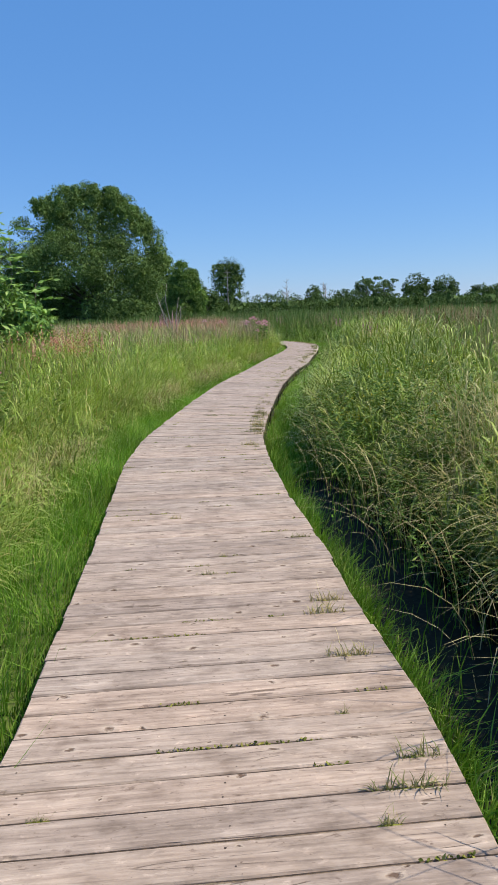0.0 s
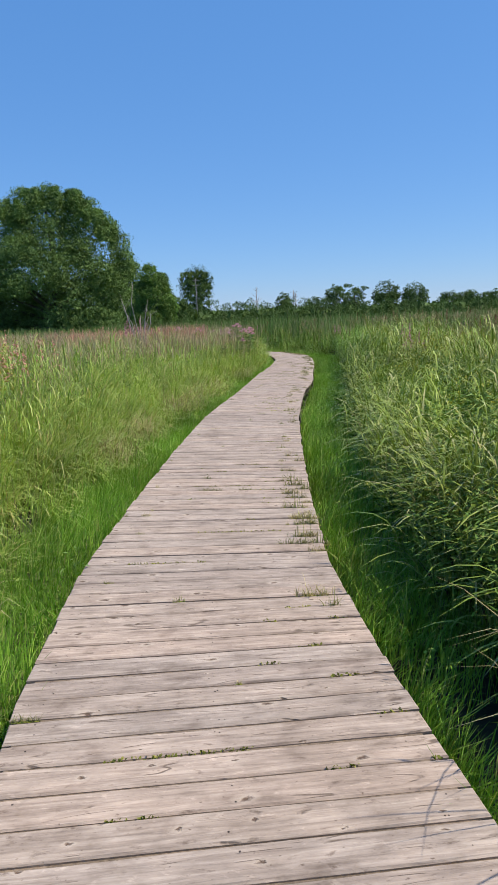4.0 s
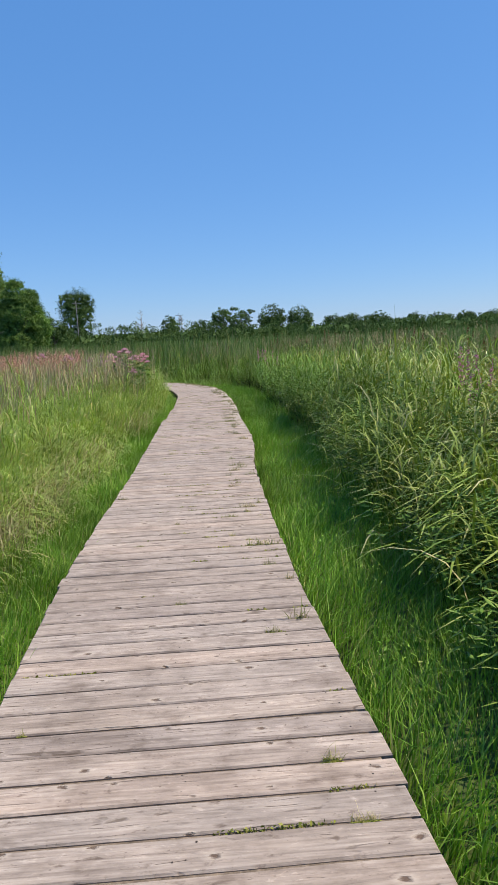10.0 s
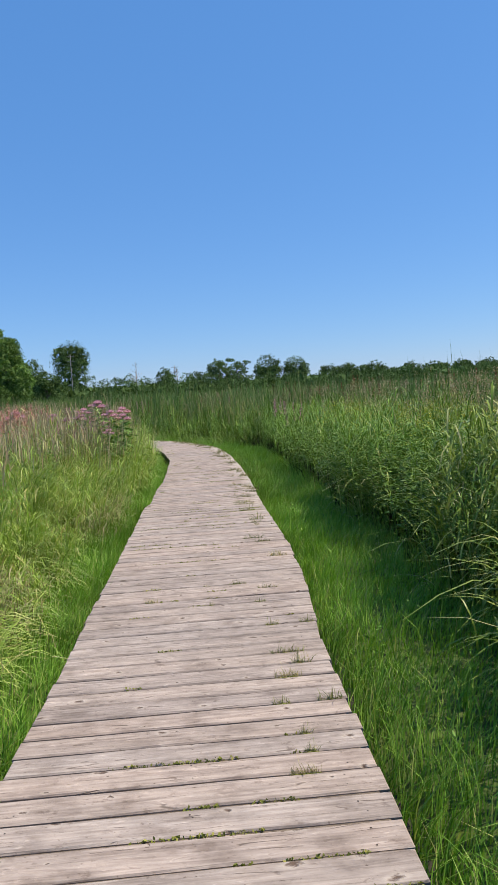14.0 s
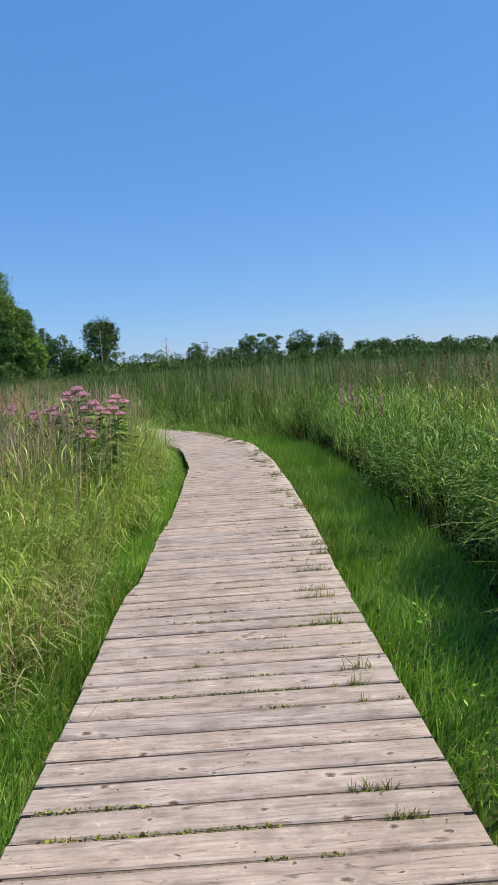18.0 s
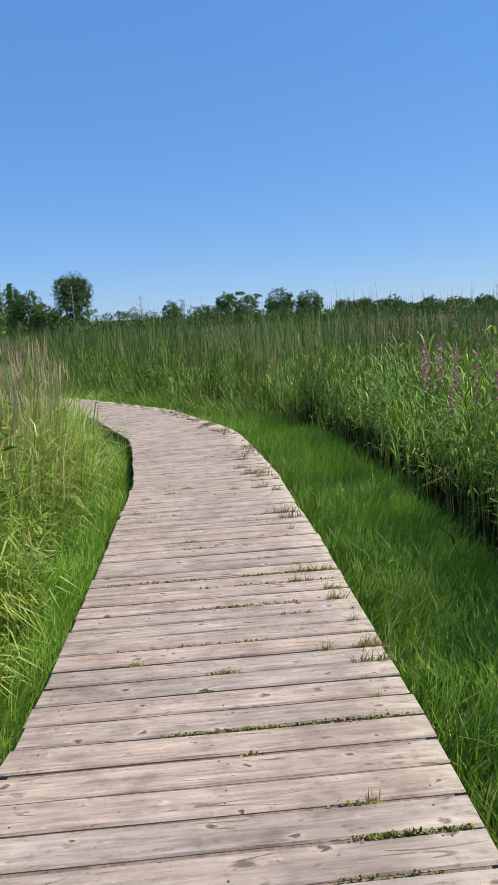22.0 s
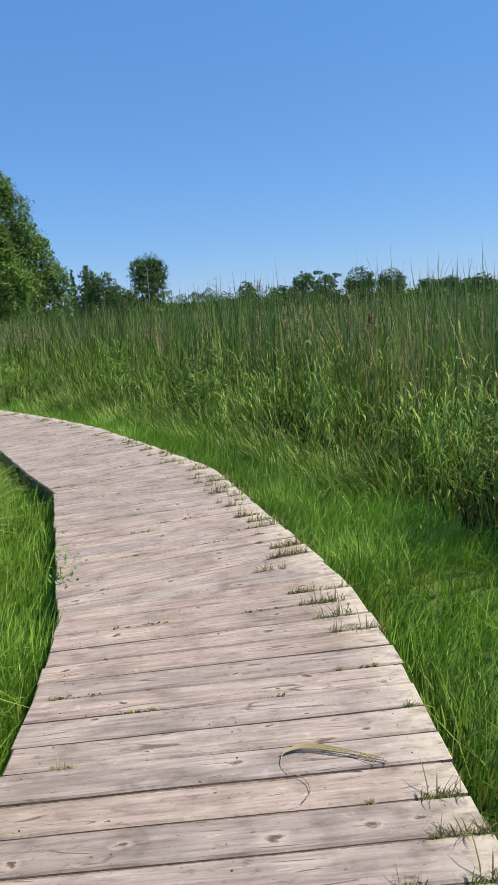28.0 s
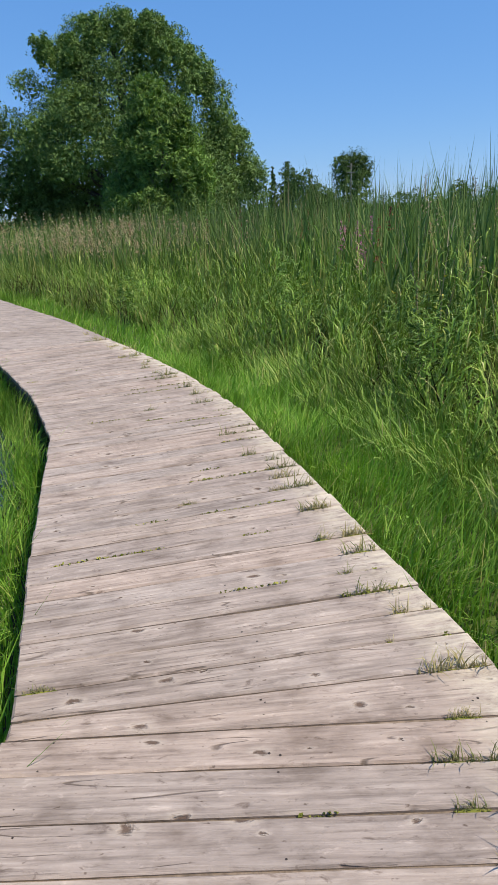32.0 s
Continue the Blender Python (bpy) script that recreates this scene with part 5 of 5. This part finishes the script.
# ---- trees ----
def crown_points(lobes, clumps, per, tight):
    """Leaf places in clumps on and under the skin of several rounded lobes."""
    L = np.array(lobes)
    area = (L[:, 3] * L[:, 4]) ** 0.8
    k = rng.choice(len(L), clumps, p=area / area.sum())
    v = rng.normal(size=(clumps, 3))
    v /= np.linalg.norm(v, axis=1)[:, None]
    v[:, 2] = np.where(v[:, 2] < -0.55, -v[:, 2], v[:, 2])
    rad = np.where(rng.random(clumps) < 0.8, rng.uniform(0.74, 1.03, clumps), rng.uniform(0.35, 0.8, clumps))
    R = np.column_stack([L[k, 3], L[k, 3], L[k, 4]])
    c = L[k, :3] + v * R * rad[:, None]
    size = tight * np.sqrt(R.mean(1) * R.mean()) * rng.uniform(0.6, 1.4, clumps)
    out = v + (0, 0, 0.35)
    out /= np.linalg.norm(out, axis=1)[:, None]
    w = rng.normal(size=(clumps * per, 3))
    w *= (rng.random(clumps * per) ** 0.4 / np.linalg.norm(w, axis=1))[:, None]
    return np.repeat(c, per, 0) + w * np.repeat(size, per)[:, None] * np.array([1.7, 1.7, 1.2]), np.repeat(out, per, 0)


def tree(name, label, x, y, lobes, trunk_r, leaf, clumps, per, mat, tight=0.13, ratio=0.45, bark=None, fill=220):
    root = tagged(new(name), label, "tree")
    root.location = (x, y, GROUND)
    top = max(q[2] for q in lobes)
    pieces = [tube([(0, 0, -0.2), (0.05 * top, 0.02 * top, top * 0.35), (0.03 * top, 0, top * 0.75), (0.02, 0, top)], [trunk_r * 1.2, trunk_r, trunk_r * 0.55, trunk_r * 0.15], 8)]
    for q in [q for q in lobes if q[3] > 0.28 * max(p[3] for p in lobes)]:
        z0 = min(q[2] * 0.45, top * 0.4)
        pieces.append(tube([(0.04 * top, 0.01, z0), (q[0] * 0.5, q[1] * 0.5, (z0 + q[2]) * 0.55), (q[0], q[1], q[2] + q[4] * 0.5)], [trunk_r * 0.5, trunk_r * 0.32, trunk_r * 0.06], 6))
    V, F = join(pieces)
    mesh_object("trunk", V, F, bark or MAT_BARK, root, smooth=True)
    P, out = crown_points(lobes, clumps, per, tight)
    core = [np.array(q[:3]) + np.clip(rng.normal(size=(fill if q[3] > 2 else 60, 3)), -1.7, 1.7) * np.array([q[3], q[3], q[4]]) * 0.4 for q in lobes]
    out = out[P[:, 2] > 0.25]
    P = P[P[:, 2] > 0.25]
    inner = np.concatenate(core)
    inner = inner[inner[:, 2] > 0.6]
    V, F = join([leaves(inner, np.mean([q[3] for q in lobes]) * 0.14 * rng.uniform(0.6, 1.3, len(inner)), 0.55), leaves(P, leaf * rng.uniform(0.6, 1.3, len(P)), ratio, face=out)])
    mesh_object("crown", V, F, mat, root)
    return root


def build_trees():
    # the great willow, open and dark beneath on one side, with feathery sprays on top
    q = random.Random(21)
    sprays = []
    for k in range(70):
        x, y = q.uniform(-6.6, 10.4), q.uniform(-4, 2)
        z = float(np.interp(x, [-9, -6, 0, 5, 8, 10.5], [15.2, 19.2, 20.6, 19.8, 16.8, 13.2])) - 0.22 * abs(y) + q.uniform(-1.2, 0.7)
        sprays.append((x, y, z, q.uniform(0.4, 0.75), q.uniform(0.9, 1.7)))
    crown = [(0, 0, 9.6, 8.4, 8), (-6.6, 1, 8.6, 5, 7), (6, -1, 9, 5.2, 7), (1.4, 0, 15.2, 6.2, 4.8), (-5, 0, 13.6, 3.8, 3.6), (4.5, -3, 12, 3, 2.6), (-2, -5, 12.5, 3, 2.6), (-6.5, -4, 10.5, 2.8, 2.6), (-3, 0, 17, 4, 2.8), (3.6, 0, 17.2, 4.2, 2.8), (1.5, -6, 9.5, 3, 2.8), (7.5, -3.5, 8.5, 2.8, 2.8), (-3.4, -6, 8, 2.6, 2.2)]          # the main masses
    outline = [(-6.4, 0, 19.0, 2.0, 1.3), (-4.6, 1, 18.2, 2.2, 1.8), (-3.2, 0, 20.6, 1.7, 1.4), (-1.4, -1, 19.6, 2.0, 1.6), (0.6, 0, 20.9, 1.8, 1.4), (2.4, 1, 19.6, 2.0, 1.5), (4.2, 0, 20.2, 1.6, 1.3), (6.2, 0, 18.6, 2.0, 1.6), (7.6, 0, 17.4, 1.6, 1.3), (8.6, 0, 15.6, 2.2, 2.0), (10.6, 0, 13.6, 1.7, 1.8), (10.6, 0, 10.6, 2.2, 2.6)]          # the knobs of its outline
    skirts = [(-9.6, 0, 15.9, 1.8, 1.7), (-11.6, 0, 12.2, 1.9, 2.2), (-10.6, 0, 8, 3, 5.6), (9.5, -1, 5, 3.6, 4.8), (-3, 4, 4.6, 4.8, 4.4), (3.8, -4, 5, 4.4, 4.8), (-10, 3, 3.6, 3.6, 3.4), (3, -3, 2.4, 4, 2.4), (-8, 4, 2.4, 4.5, 2.4), (7.5, -3, 2.4, 4.2, 2.4), (-12.4, 1, 6, 2.2, 4.6), (-4, 7, 4.5, 7.5, 5), (5.5, 6, 4.5, 6.5, 5), (-10, 6, 4, 5, 4.5), (0, 5, 1.8, 9, 2.2), (-8, 2, 3, 5, 3.4), (-3, 3, 3, 5, 3.4), (-11, 4, 6, 4, 6)]          # what hangs down to the ground, and the back
    tree("willow_tree", "large spreading dark green willow standing alone", -24.5, 104, crown + outline + skirts + sprays, 0.65, 0.14, 10500, 17, MAT_WILLOW, 0.12, 0.36, bark=MAT_BEAM, fill=1100)
    tree("ash_tree", "lighter green young tree in front of the willow", -5.3, 58, [(0, 0, 3.9, 1.2, 1.9), (-0.4, 0, 5.6, 0.7, 1.0), (-1.5, 0, 2.3, 0.9, 1.3), (0.9, 0, 2.8, 0.9, 1.5), (0.5, 0, 5.0, 0.6, 0.9), (-1.0, 0, 4.2, 0.7, 1.1), (-0.4, -0.6, 1.9, 1.1, 1.3), (0.1, -0.5, 4.6, 0.5, 0.6)], 0.12, 0.105, 1500, 22, MAT_BRIGHT, 0.15, 0.22)
    tree("shrub_willow", "rounded grey-green shrub beside the willow", -14.2, 110, [(0, 0, 7.0, 3.0, 5.0), (2.0, 0, 5.2, 2.3, 3.6), (-2.2, 0, 6, 2.8, 5.2), (0.6, 0, 10.8, 1.4, 1.2)], 0.16, 0.16, 1100, 20, MAT_WILLOW, 0.1)
    tree("shrub_willow", "tall blue-green tree past the willow", -40.5, 103, [(0, 0, 7, 4.0, 7), (-3, 0, 6, 4.5, 6), (1.0, 0, 13, 2.6, 3.4)], 0.3, 0.22, 620, 22, MAT_WILLOW, 0.12)
    # the near sapling at the start of the walk
    sap = tree("ash_sapling", "young ash with long leaflets beside the walk", -4.4, 11.4, [(0.05, 0, 2.15, 0.4, 0.5), (0.4, 0.1, 1.9, 0.42, 0.5), (-0.45, 0.2, 2.1, 0.5, 0.5), (0.1, -0.1, 1.8, 0.6, 0.4), (0.7, 0.1, 1.8, 0.38, 0.36), (-0.8, 0.1, 1.85, 0.5, 0.4)], 0.03, 0.066, 340, 14, MAT_SAP, 0.26, 0.34)
    for x, y, top, k in ((-0.02, 0.0, 3.72, 0), (0.42, 0.1, 3.5, 1), (-0.3, -0.1, 3.15, 2), (0.2, -0.1, 2.9, 3), (0.75, 0.2, 2.55, 4), (-0.75, 0.1, 2.7, 5)):
        q = random.Random(k)
        V, F = tube([(x * 0.3, y * 0.3, 0), (x * 0.8, y, top * 0.55), (x, y, top)], [0.014, 0.009, 0.003], 5)
        mesh_object("stem", V, F, MAT_BARK, sap)
        for j in range(15):
            z, a = top * (0.56 + 0.44 * (j / 14) ** 0.7), j * 2.4 + k
            P, A = [], []
            for m in range(7):
                r = 0.05 + 0.045 * m
                side = Vector((-math.sin(a), math.cos(a), 0.1)) * (0 if m == 6 else (-1) ** m)
                ax = (Vector((math.cos(a), math.sin(a), 0.5 - 0.08 * m)) * 0.5 + side).normalized()
                P.append(Vector((x, y, z)) + Vector((math.cos(a) * r, math.sin(a) * r, r * 0.5 - r * r)) + ax * 0.06)
                A.append(ax)
            V, F = leaves(np.array(P), rng.uniform(0.065, 0.095, len(P)), 0.36, 0.0, np.array(A))
            mesh_object("compound_leaf", V, F, MAT_SAP, sap)
    tree("ash_shrub", "dense green young ash thicket behind the flowers", -8.9, 23.6, [(0, 0, 2.2, 1.2, 1.1), (0.9, 0.1, 1.9, 0.9, 0.9), (-1.1, 0.2, 2.3, 1.2, 1.2), (-0.3, 0, 3.2, 0.7, 0.7), (-2.2, 0.3, 2.0, 1.1, 1.1), (-1.6, 0, 3.3, 0.6, 0.6)], 0.06, 0.075, 620, 16, MAT_BRIGHT, 0.17, 0.32)
    # far tree line, each one of its own shape
    far_trees = [("maple_tree", "tall round-headed tree above the far tree line", -8.1, 269.6, 24.6, 7.8, 0), ("maple_tree", "small round tree in the far tree line", 23.4, 241, 11.8, 3.4, 1),
                 ("oak_tree", "ragged tree with a flat side limb on the skyline", 41.5, 238, 13.6, 4.6, 2), ("oak_tree", "ragged tree with a flat side limb on the skyline", 47.6, 237, 12.5, 4.2, 3),
                 ("oak_tree", "open-crowned tree on the skyline", 63.4, 254, 15.2, 5.4, 4), ("oak_tree", "open-crowned tree on the skyline", 73.8, 252, 14.2, 5.2, 5), ("maple_tree", "low round tree in the far tree line", 32.6, 229, 9.4, 3.4, 6),
                 ("shrub_tree", "green tree at the field edge beyond the willow", -17.3, 208, 14.8, 4.4, 7), ("shrub_tree", "green tree at the field edge beyond the willow", -22.6, 219, 17.4, 3.0, 8), ("shrub_tree", "green tree at the field edge beyond the willow", -12.5, 196, 10.2, 4.2, 9)]
    far_trees += [("maple_tree", "broad hedge tree on the skyline", 88 + 6.0 * i, 252, 10.2 + 0.7 * math.sin(i * 2.3), 4.6, 10 + i) for i in range(4)]
    far_trees += [("maple_tree", "broad hedge tree on the skyline", 118 + 7.5 * i, 264 - 4 * (i % 3), 8.2 + 2.0 * abs(math.sin(i * 1.9)), 4.4, 16 + i) for i in range(9)]
    for name, label, x, y, h, r, k in far_trees:
        q = random.Random(k + 5)
        lobes = [(0, 0, h * 0.56, r * 0.95, h * 0.42)]
        if k == 0:                                     # a full dome
            lobes = [(0, 0, h * 0.62, r * 0.9, h * 0.36), (0, 0, h * 0.36, r * 0.92, h * 0.3), (0, 0, h * 0.18, r * 0.85, h * 0.18), (-r * 0.3, 0, h * 0.72, r * 0.6, h * 0.22), (r * 0.35, 0, h * 0.7, r * 0.55, h * 0.22)]
        for j in range(6 if k else 0):
            a = j * 1.05 + q.random()
            lobes.append((math.cos(a) * r * 0.6, math.sin(a) * r * 0.6, h * q.uniform(0.32, 0.74), r * q.uniform(0.42, 0.6), h * q.uniform(0.16, 0.24)))
        if "side limb" in label:
            lobes.append((r * 0.95, 0, h * 0.93, r * 0.42, h * 0.05))
            lobes.append((r * 0.2, 0, h * 0.86, r * 0.35, h * 0.1))
        tree(name, label, x, y, lobes, 0.3, 0.25, int(9 * r * h ** 0.8), 15, MAT_FAR, 0.1)
    for x, y, h, r in ((-29.5, 237, 17.4, 2.3), (-25.5, 239, 18.8, 2.6)):
        tree("spruce_tree", "narrow dark conifer behind the marsh", x, y, [(0, 0, h * (0.12 + 0.1 * j), r * (1.05 - 0.115 * j), h * 0.07) for j in range(9)], 0.25, 0.45, 150, 12, MAT_FAR, 0.2)
    # the long low hedge under them
    n = 4200
    c = np.column_stack([rng.uniform(-170, 210, n), rng.uniform(212, 236, n), np.zeros(n)])
    c[:, 2] = np.maximum(np.interp(c[:, 0], [20, 60], [6.6, 5.2]) + 2.6 * lumps(c[:, :2], 7.0), 3.4) * rng.random(n) ** 0.8 + 0.4
    P = np.repeat(c, 20, 0) + rng.uniform(-1, 1, size=(n * 20, 3)) * (0.85, 0.85, 0.5)
    P = P[P[:, 2] > 0]
    c = np.column_stack([rng.uniform(-180, 220, 11000), rng.uniform(222, 238, 11000), rng.uniform(0, 5.0, 11000)])
    stuff("hedge", [leaves(c, rng.uniform(0.9, 1.8, 11000), 0.5), leaves(P, 0.27 * rng.uniform(0.6, 1.3, len(P)), 0.5, 0.3)], MAT_FAR, "long low green hedge along the far edge of the marsh", "hedge")
    # woods all round, behind the walker too
    n = 2600
    a = rng.uniform(0, 2 * np.pi, n)
    rad = rng.uniform(300, 340, n)
    c = np.column_stack([20 + rad * np.sin(a), 20 + rad * np.cos(a), np.zeros(n)])
    c[:, 2] = (5.5 + 2.2 * lumps(c[:, :2], 30.0)) * np.sqrt(rng.random(n)) + 0.6
    P = np.repeat(c, 10, 0) + rng.uniform(-1, 1, size=(n * 10, 3)) * (4.0, 4.0, 1.6)
    P = P[P[:, 2] > -0.3]
    stuff("far_woods", [leaves(P, 1.3 * rng.uniform(0.6, 1.3, len(P)), 0.5, 0.3)], MAT_FAR, "far woods closing the horizon all round", "woods")
    # bare dead trees
    for x, y, h in ((14.5, 253, 14.4), (28.8, 251, 11.5)):
        root = tagged(new("dead_tree"), "bare bleached dead tree on the skyline", "tree")
        root.location = (x, y, GROUND)
        q = random.Random(int(h * 10))
        pieces = [tube([(0, 0, 0), (0.1, 0, h * 0.5), (0.2, 0, h)], [0.28, 0.18, 0.04], 6)]
        for j in range(26):
            z = h * q.uniform(0.35, 0.97)
            a, l = q.uniform(0, 6.3), (h - z) * 0.28 + 0.7
            pieces.append(tube([(0.15, 0, z), (math.cos(a) * l * 0.6, math.sin(a) * l * 0.6, z + l * 0.35), (math.cos(a) * l, math.sin(a) * l, z + l * 0.8)], [0.08, 0.06, 0.03], 5))
        V, F = join(pieces)
        mesh_object("trunk", V, F, MAT_DEAD, root)


build_trees()


def utility_pole(x, y, h):
    root = tagged(new("utility_pole"), "pale utility pole with crossarms before the trees", "pole")
    root.location = (x, y, GROUND)
    V, F = tube([(0, 0, 0), (0, 0, h * 0.5), (0, 0, h)], [0.17, 0.15, 0.11], 8)
    mesh_object("pole", V, F, MAT_POLE, root)
    for z in (h - 0.8, h - 2.6):
        bm = bmesh.new()
        bmesh.ops.create_cube(bm, size=1, matrix=Matrix.Translation((0, -0.25, z)) @ Matrix.Diagonal((2.6, 0.1, 0.12, 1)))
        part("crossarm", bm, MAT_POLE, root)
        for dx in (-1.15, -0.6, 0.6, 1.15):
            bm = bmesh.new()
            bmesh.ops.create_cone(bm, cap_ends=True, segments=8, radius1=0.05, radius2=0.035, depth=0.2, matrix=Matrix.Translation((dx, -0.25, z + 0.25)))
            part("insulator", bm, MAT_POLE, root)


def bare_shrub(x, y):
    root = tagged(new("dead_shrub"), "pale leafless dead stems sticking up from the grass", "shrub")
    q = random.Random(4)
    for k in range(7):
        a, l = q.uniform(0, 6.3), q.uniform(0.7, 1.6)
        tip = (x + math.cos(a) * l * 0.5, y + math.sin(a) * l * 0.3, GROUND + 1.2 + l * 1.25)
        mid = (x + math.cos(a) * l * 0.15, y + math.sin(a) * l * 0.1, GROUND + 1.0 + l * 0.35)
        bend = tuple(m * 0.45 + p * 0.55 + q.uniform(-0.12, 0.12) for m, p in zip(mid, tip))
        pieces = [tube([(x + 0.02 * k, y, GROUND), mid, bend, tip], [0.018, 0.017, 0.013, 0.004], 6)]
        for _ in range(2):
            f = q.uniform(0.2, 0.8)
            a = [m + (p - m) * f for m, p in zip(bend, tip)]
            b = (a[0] + q.uniform(-0.3, 0.3), a[1] + q.uniform(-0.2, 0.2), a[2] + q.uniform(0.1, 0.35))
            pieces.append(tube([a, tuple((i + j) / 2 + 0.02 for i, j in zip(a, b)), b], [0.004, 0.003, 0.0015], 4))
        V, F = join(pieces)
        mesh_object("branch", V, F, MAT_DEAD, root)


bare_shrub(-3.0, 25.9)
utility_pole(-7.6, 252, 18.2)
utility_pole(28.0, 250, 12.6)


# ---- small things on the boards ----
def build_tufts():
    """Grass tufts that grow up between the boards, most along the right edge."""
    protos = []
    for k in range(6):
        n = 34 + 16 * k
        xy = np.clip(rng.normal(size=(n, 2)), -1.7, 1.7) * (0.014 + 0.01 * k, 0.004)
        V, F = blades(feet(xy, -0.02), rng.uniform(0.03, 0.085, n) * np.where(rng.random(n) < 0.08, 1.7, 1), rng.uniform(0.001, 0.0025, n), rng.uniform(0, 6.3, n), rng.uniform(0.1, 0.85, n), rng.uniform(0, 0.4, n), 3)
        a = np.arange(10) * 0.6283
        mound = np.column_stack([(0.04 + 0.016 * k) * np.cos(a), 0.009 * np.sin(a), np.full(10, -0.012)])
        mound = np.vstack([mound, [0, 0, -0.001]])
        me, mat = tri_mesh("grass_tuft", V, F), tri_mesh("root_mat", mound, np.array([(i, (i + 1) % 10, 10) for i in range(10)]))
        me.materials.append(MAT_TUFT if k % 3 else MAT_STRAW)
        mat.materials.append(MAT_MOSS)
        protos.append((me, mat))
    q = random.Random(3)
    cuts = board_joints()

    def put(s, f, k, scale):
        s = cuts[np.abs(cuts - s).argmin()]
        l, r = along(LEFT, s), along(RIGHT, s)
        p = l + (r - l) * f
        ob = new("grass_tuft", protos[k][0])
        ob.matrix_world = pose(p[0], p[1], 0, 0, 0, math.degrees(math.atan2(r[1] - l[1], r[0] - l[0])) + q.choice((0, 180))) @ Matrix.Scale(scale, 4)
        new("root_mat", protos[k][1]).parent = ob
        tagged(ob, "small grass tuft growing up between deck boards" if k % 3 else "withered straw-coloured grass tuft between deck boards", "grass tuft", "tufts between the boards")
    # where they stand thick: stretches of the walk, and how many
    for s0, s1, n, f0, f1 in ((4.0, 8.5, 10, 0.72, 0.97), (11.5, 15.5, 24, 0.80, 0.98), (12.8, 14.6, 14, 0.86, 0.98), (15.5, 22, 20, 0.7, 0.97), (22, 27, 16, 0.72, 0.96), (27, 33.5, 40, 0.74, 0.98), (33.5, 38, 46, 0.7, 0.98), (36.5, 42.5, 64, 0.78, 0.99), (42.5, 48, 24, 0.75, 0.98)):
        for j in range(n):
            f = min(q.uniform(f0, f1) ** 0.8, 0.965)
            k = q.choice((0, 0, 1, 1, 2, 2, 3, 4))
            put(q.uniform(s0, s1), f, k, q.uniform(0.45, 1.15) * (1.3 if f > 0.85 else 0.9))
    for j in range(46):
        put(q.uniform(4, 44), q.uniform(0.02, 0.7), q.randrange(6), q.uniform(0.35, 0.7))


def build_moss():
    q = random.Random(9)
    cuts = board_joints()
    P = []
    for j in range(268):
        thick = j >= 240                              # a mossy stretch
        s = cuts[np.abs(cuts - (q.uniform(26, 32) if thick else q.uniform(5, 46))).argmin()]
        f0 = 0.4 + 0.55 * q.random() if thick else q.random() ** 0.55
        l, r = along(LEFT, s), along(RIGHT, s)
        length = q.uniform(0.04, 0.2) if q.random() < (0.3 if thick else 0.8) else q.uniform(0.25, 0.6)
        for i in range(int(length * 260)):
            f = f0 + (q.random() - 0.5) * length / 1.5
            if 0.03 < f < 0.98:
                p = l + (r - l) * f
                P.append((p[0], p[1] + q.gauss(0, 0.004), q.uniform(-0.012, 0.006)))
    P = np.array(P)
    stuff("moss", [leaves(P, rng.uniform(0.004, 0.010, len(P)), 0.6)], MAT_MOSS, "yellow-green moss in the gaps between the boards", "moss")


def build_straw_wisp():
    root = tagged(new("straw_wisp"), "twisted wisp of dry straw lying on the boards", "straw")
    a, b = Vector((2.67, 31.75, 0.006)), Vector((2.98, 31.69, 0.006))
    for k in range(9):
        w = 0.016 * (k - 4) / 4
        pts = [b + Vector((0.02 * math.sin(k), 0.018 * math.cos(k * 2), 0.004)), b.lerp(a, 0.35) + Vector((0, w + 0.035, 0.012)), b.lerp(a, 0.75) + Vector((0, w * 0.7 + 0.06, 0.016)), a + Vector((0, 0.02 + w * 0.2, 0.008))]
        if k > 5:
            pts += [a + Vector((-0.01, -0.05, 0.004)), a + Vector((0.06, -0.10, 0.004)), a + Vector((0.07, -0.16, 0.003)), a + Vector((0.03, -0.2, 0.003))]
        fine = [pts[i].lerp(pts[i + 1], j / 6) for i in range(len(pts) - 1) for j in range(6)] + [pts[-1]]
        for _ in range(8):
            fine = [fine[0]] + [(fine[i - 1] + fine[i] * 2 + fine[i + 1]) / 4 for i in range(1, len(fine) - 1)] + [fine[-1]]
        V, F = tube(fine, [0.0012] * len(fine), 5)
        mesh_object("stalk", V, F, MAT_STRAW, root)


def leaf_sprig(x, y, h, n):
    root = tagged(new("leafy_sprig"), "small bright green leafy plant reaching over the boards", "plant", "sprigs beside the boards")
    P = rng.normal(size=(n, 3)) * (0.05, 0.07, h * 0.2) + (x + 0.02, y, GROUND + h * 0.85)
    V, F = leaves(P, rng.uniform(0.014, 0.027, n), 0.33, 0.6)
    mesh_object("foliage", V, F, MAT_SAP, root)
    V, F = tube([(x, y, GROUND), (x, y, GROUND + h * 0.5), (x + 0.02, y, GROUND + h)], [0.006, 0.004, 0.002], 5)
    mesh_object("stem", V, F, MAT_HERB, root)


build_tufts()
build_moss()
build_straw_wisp()
leaf_sprig(1.65, 33.48, 0.43, 70)
leaf_sprig(-1.52, 8.55, 0.4, 26)
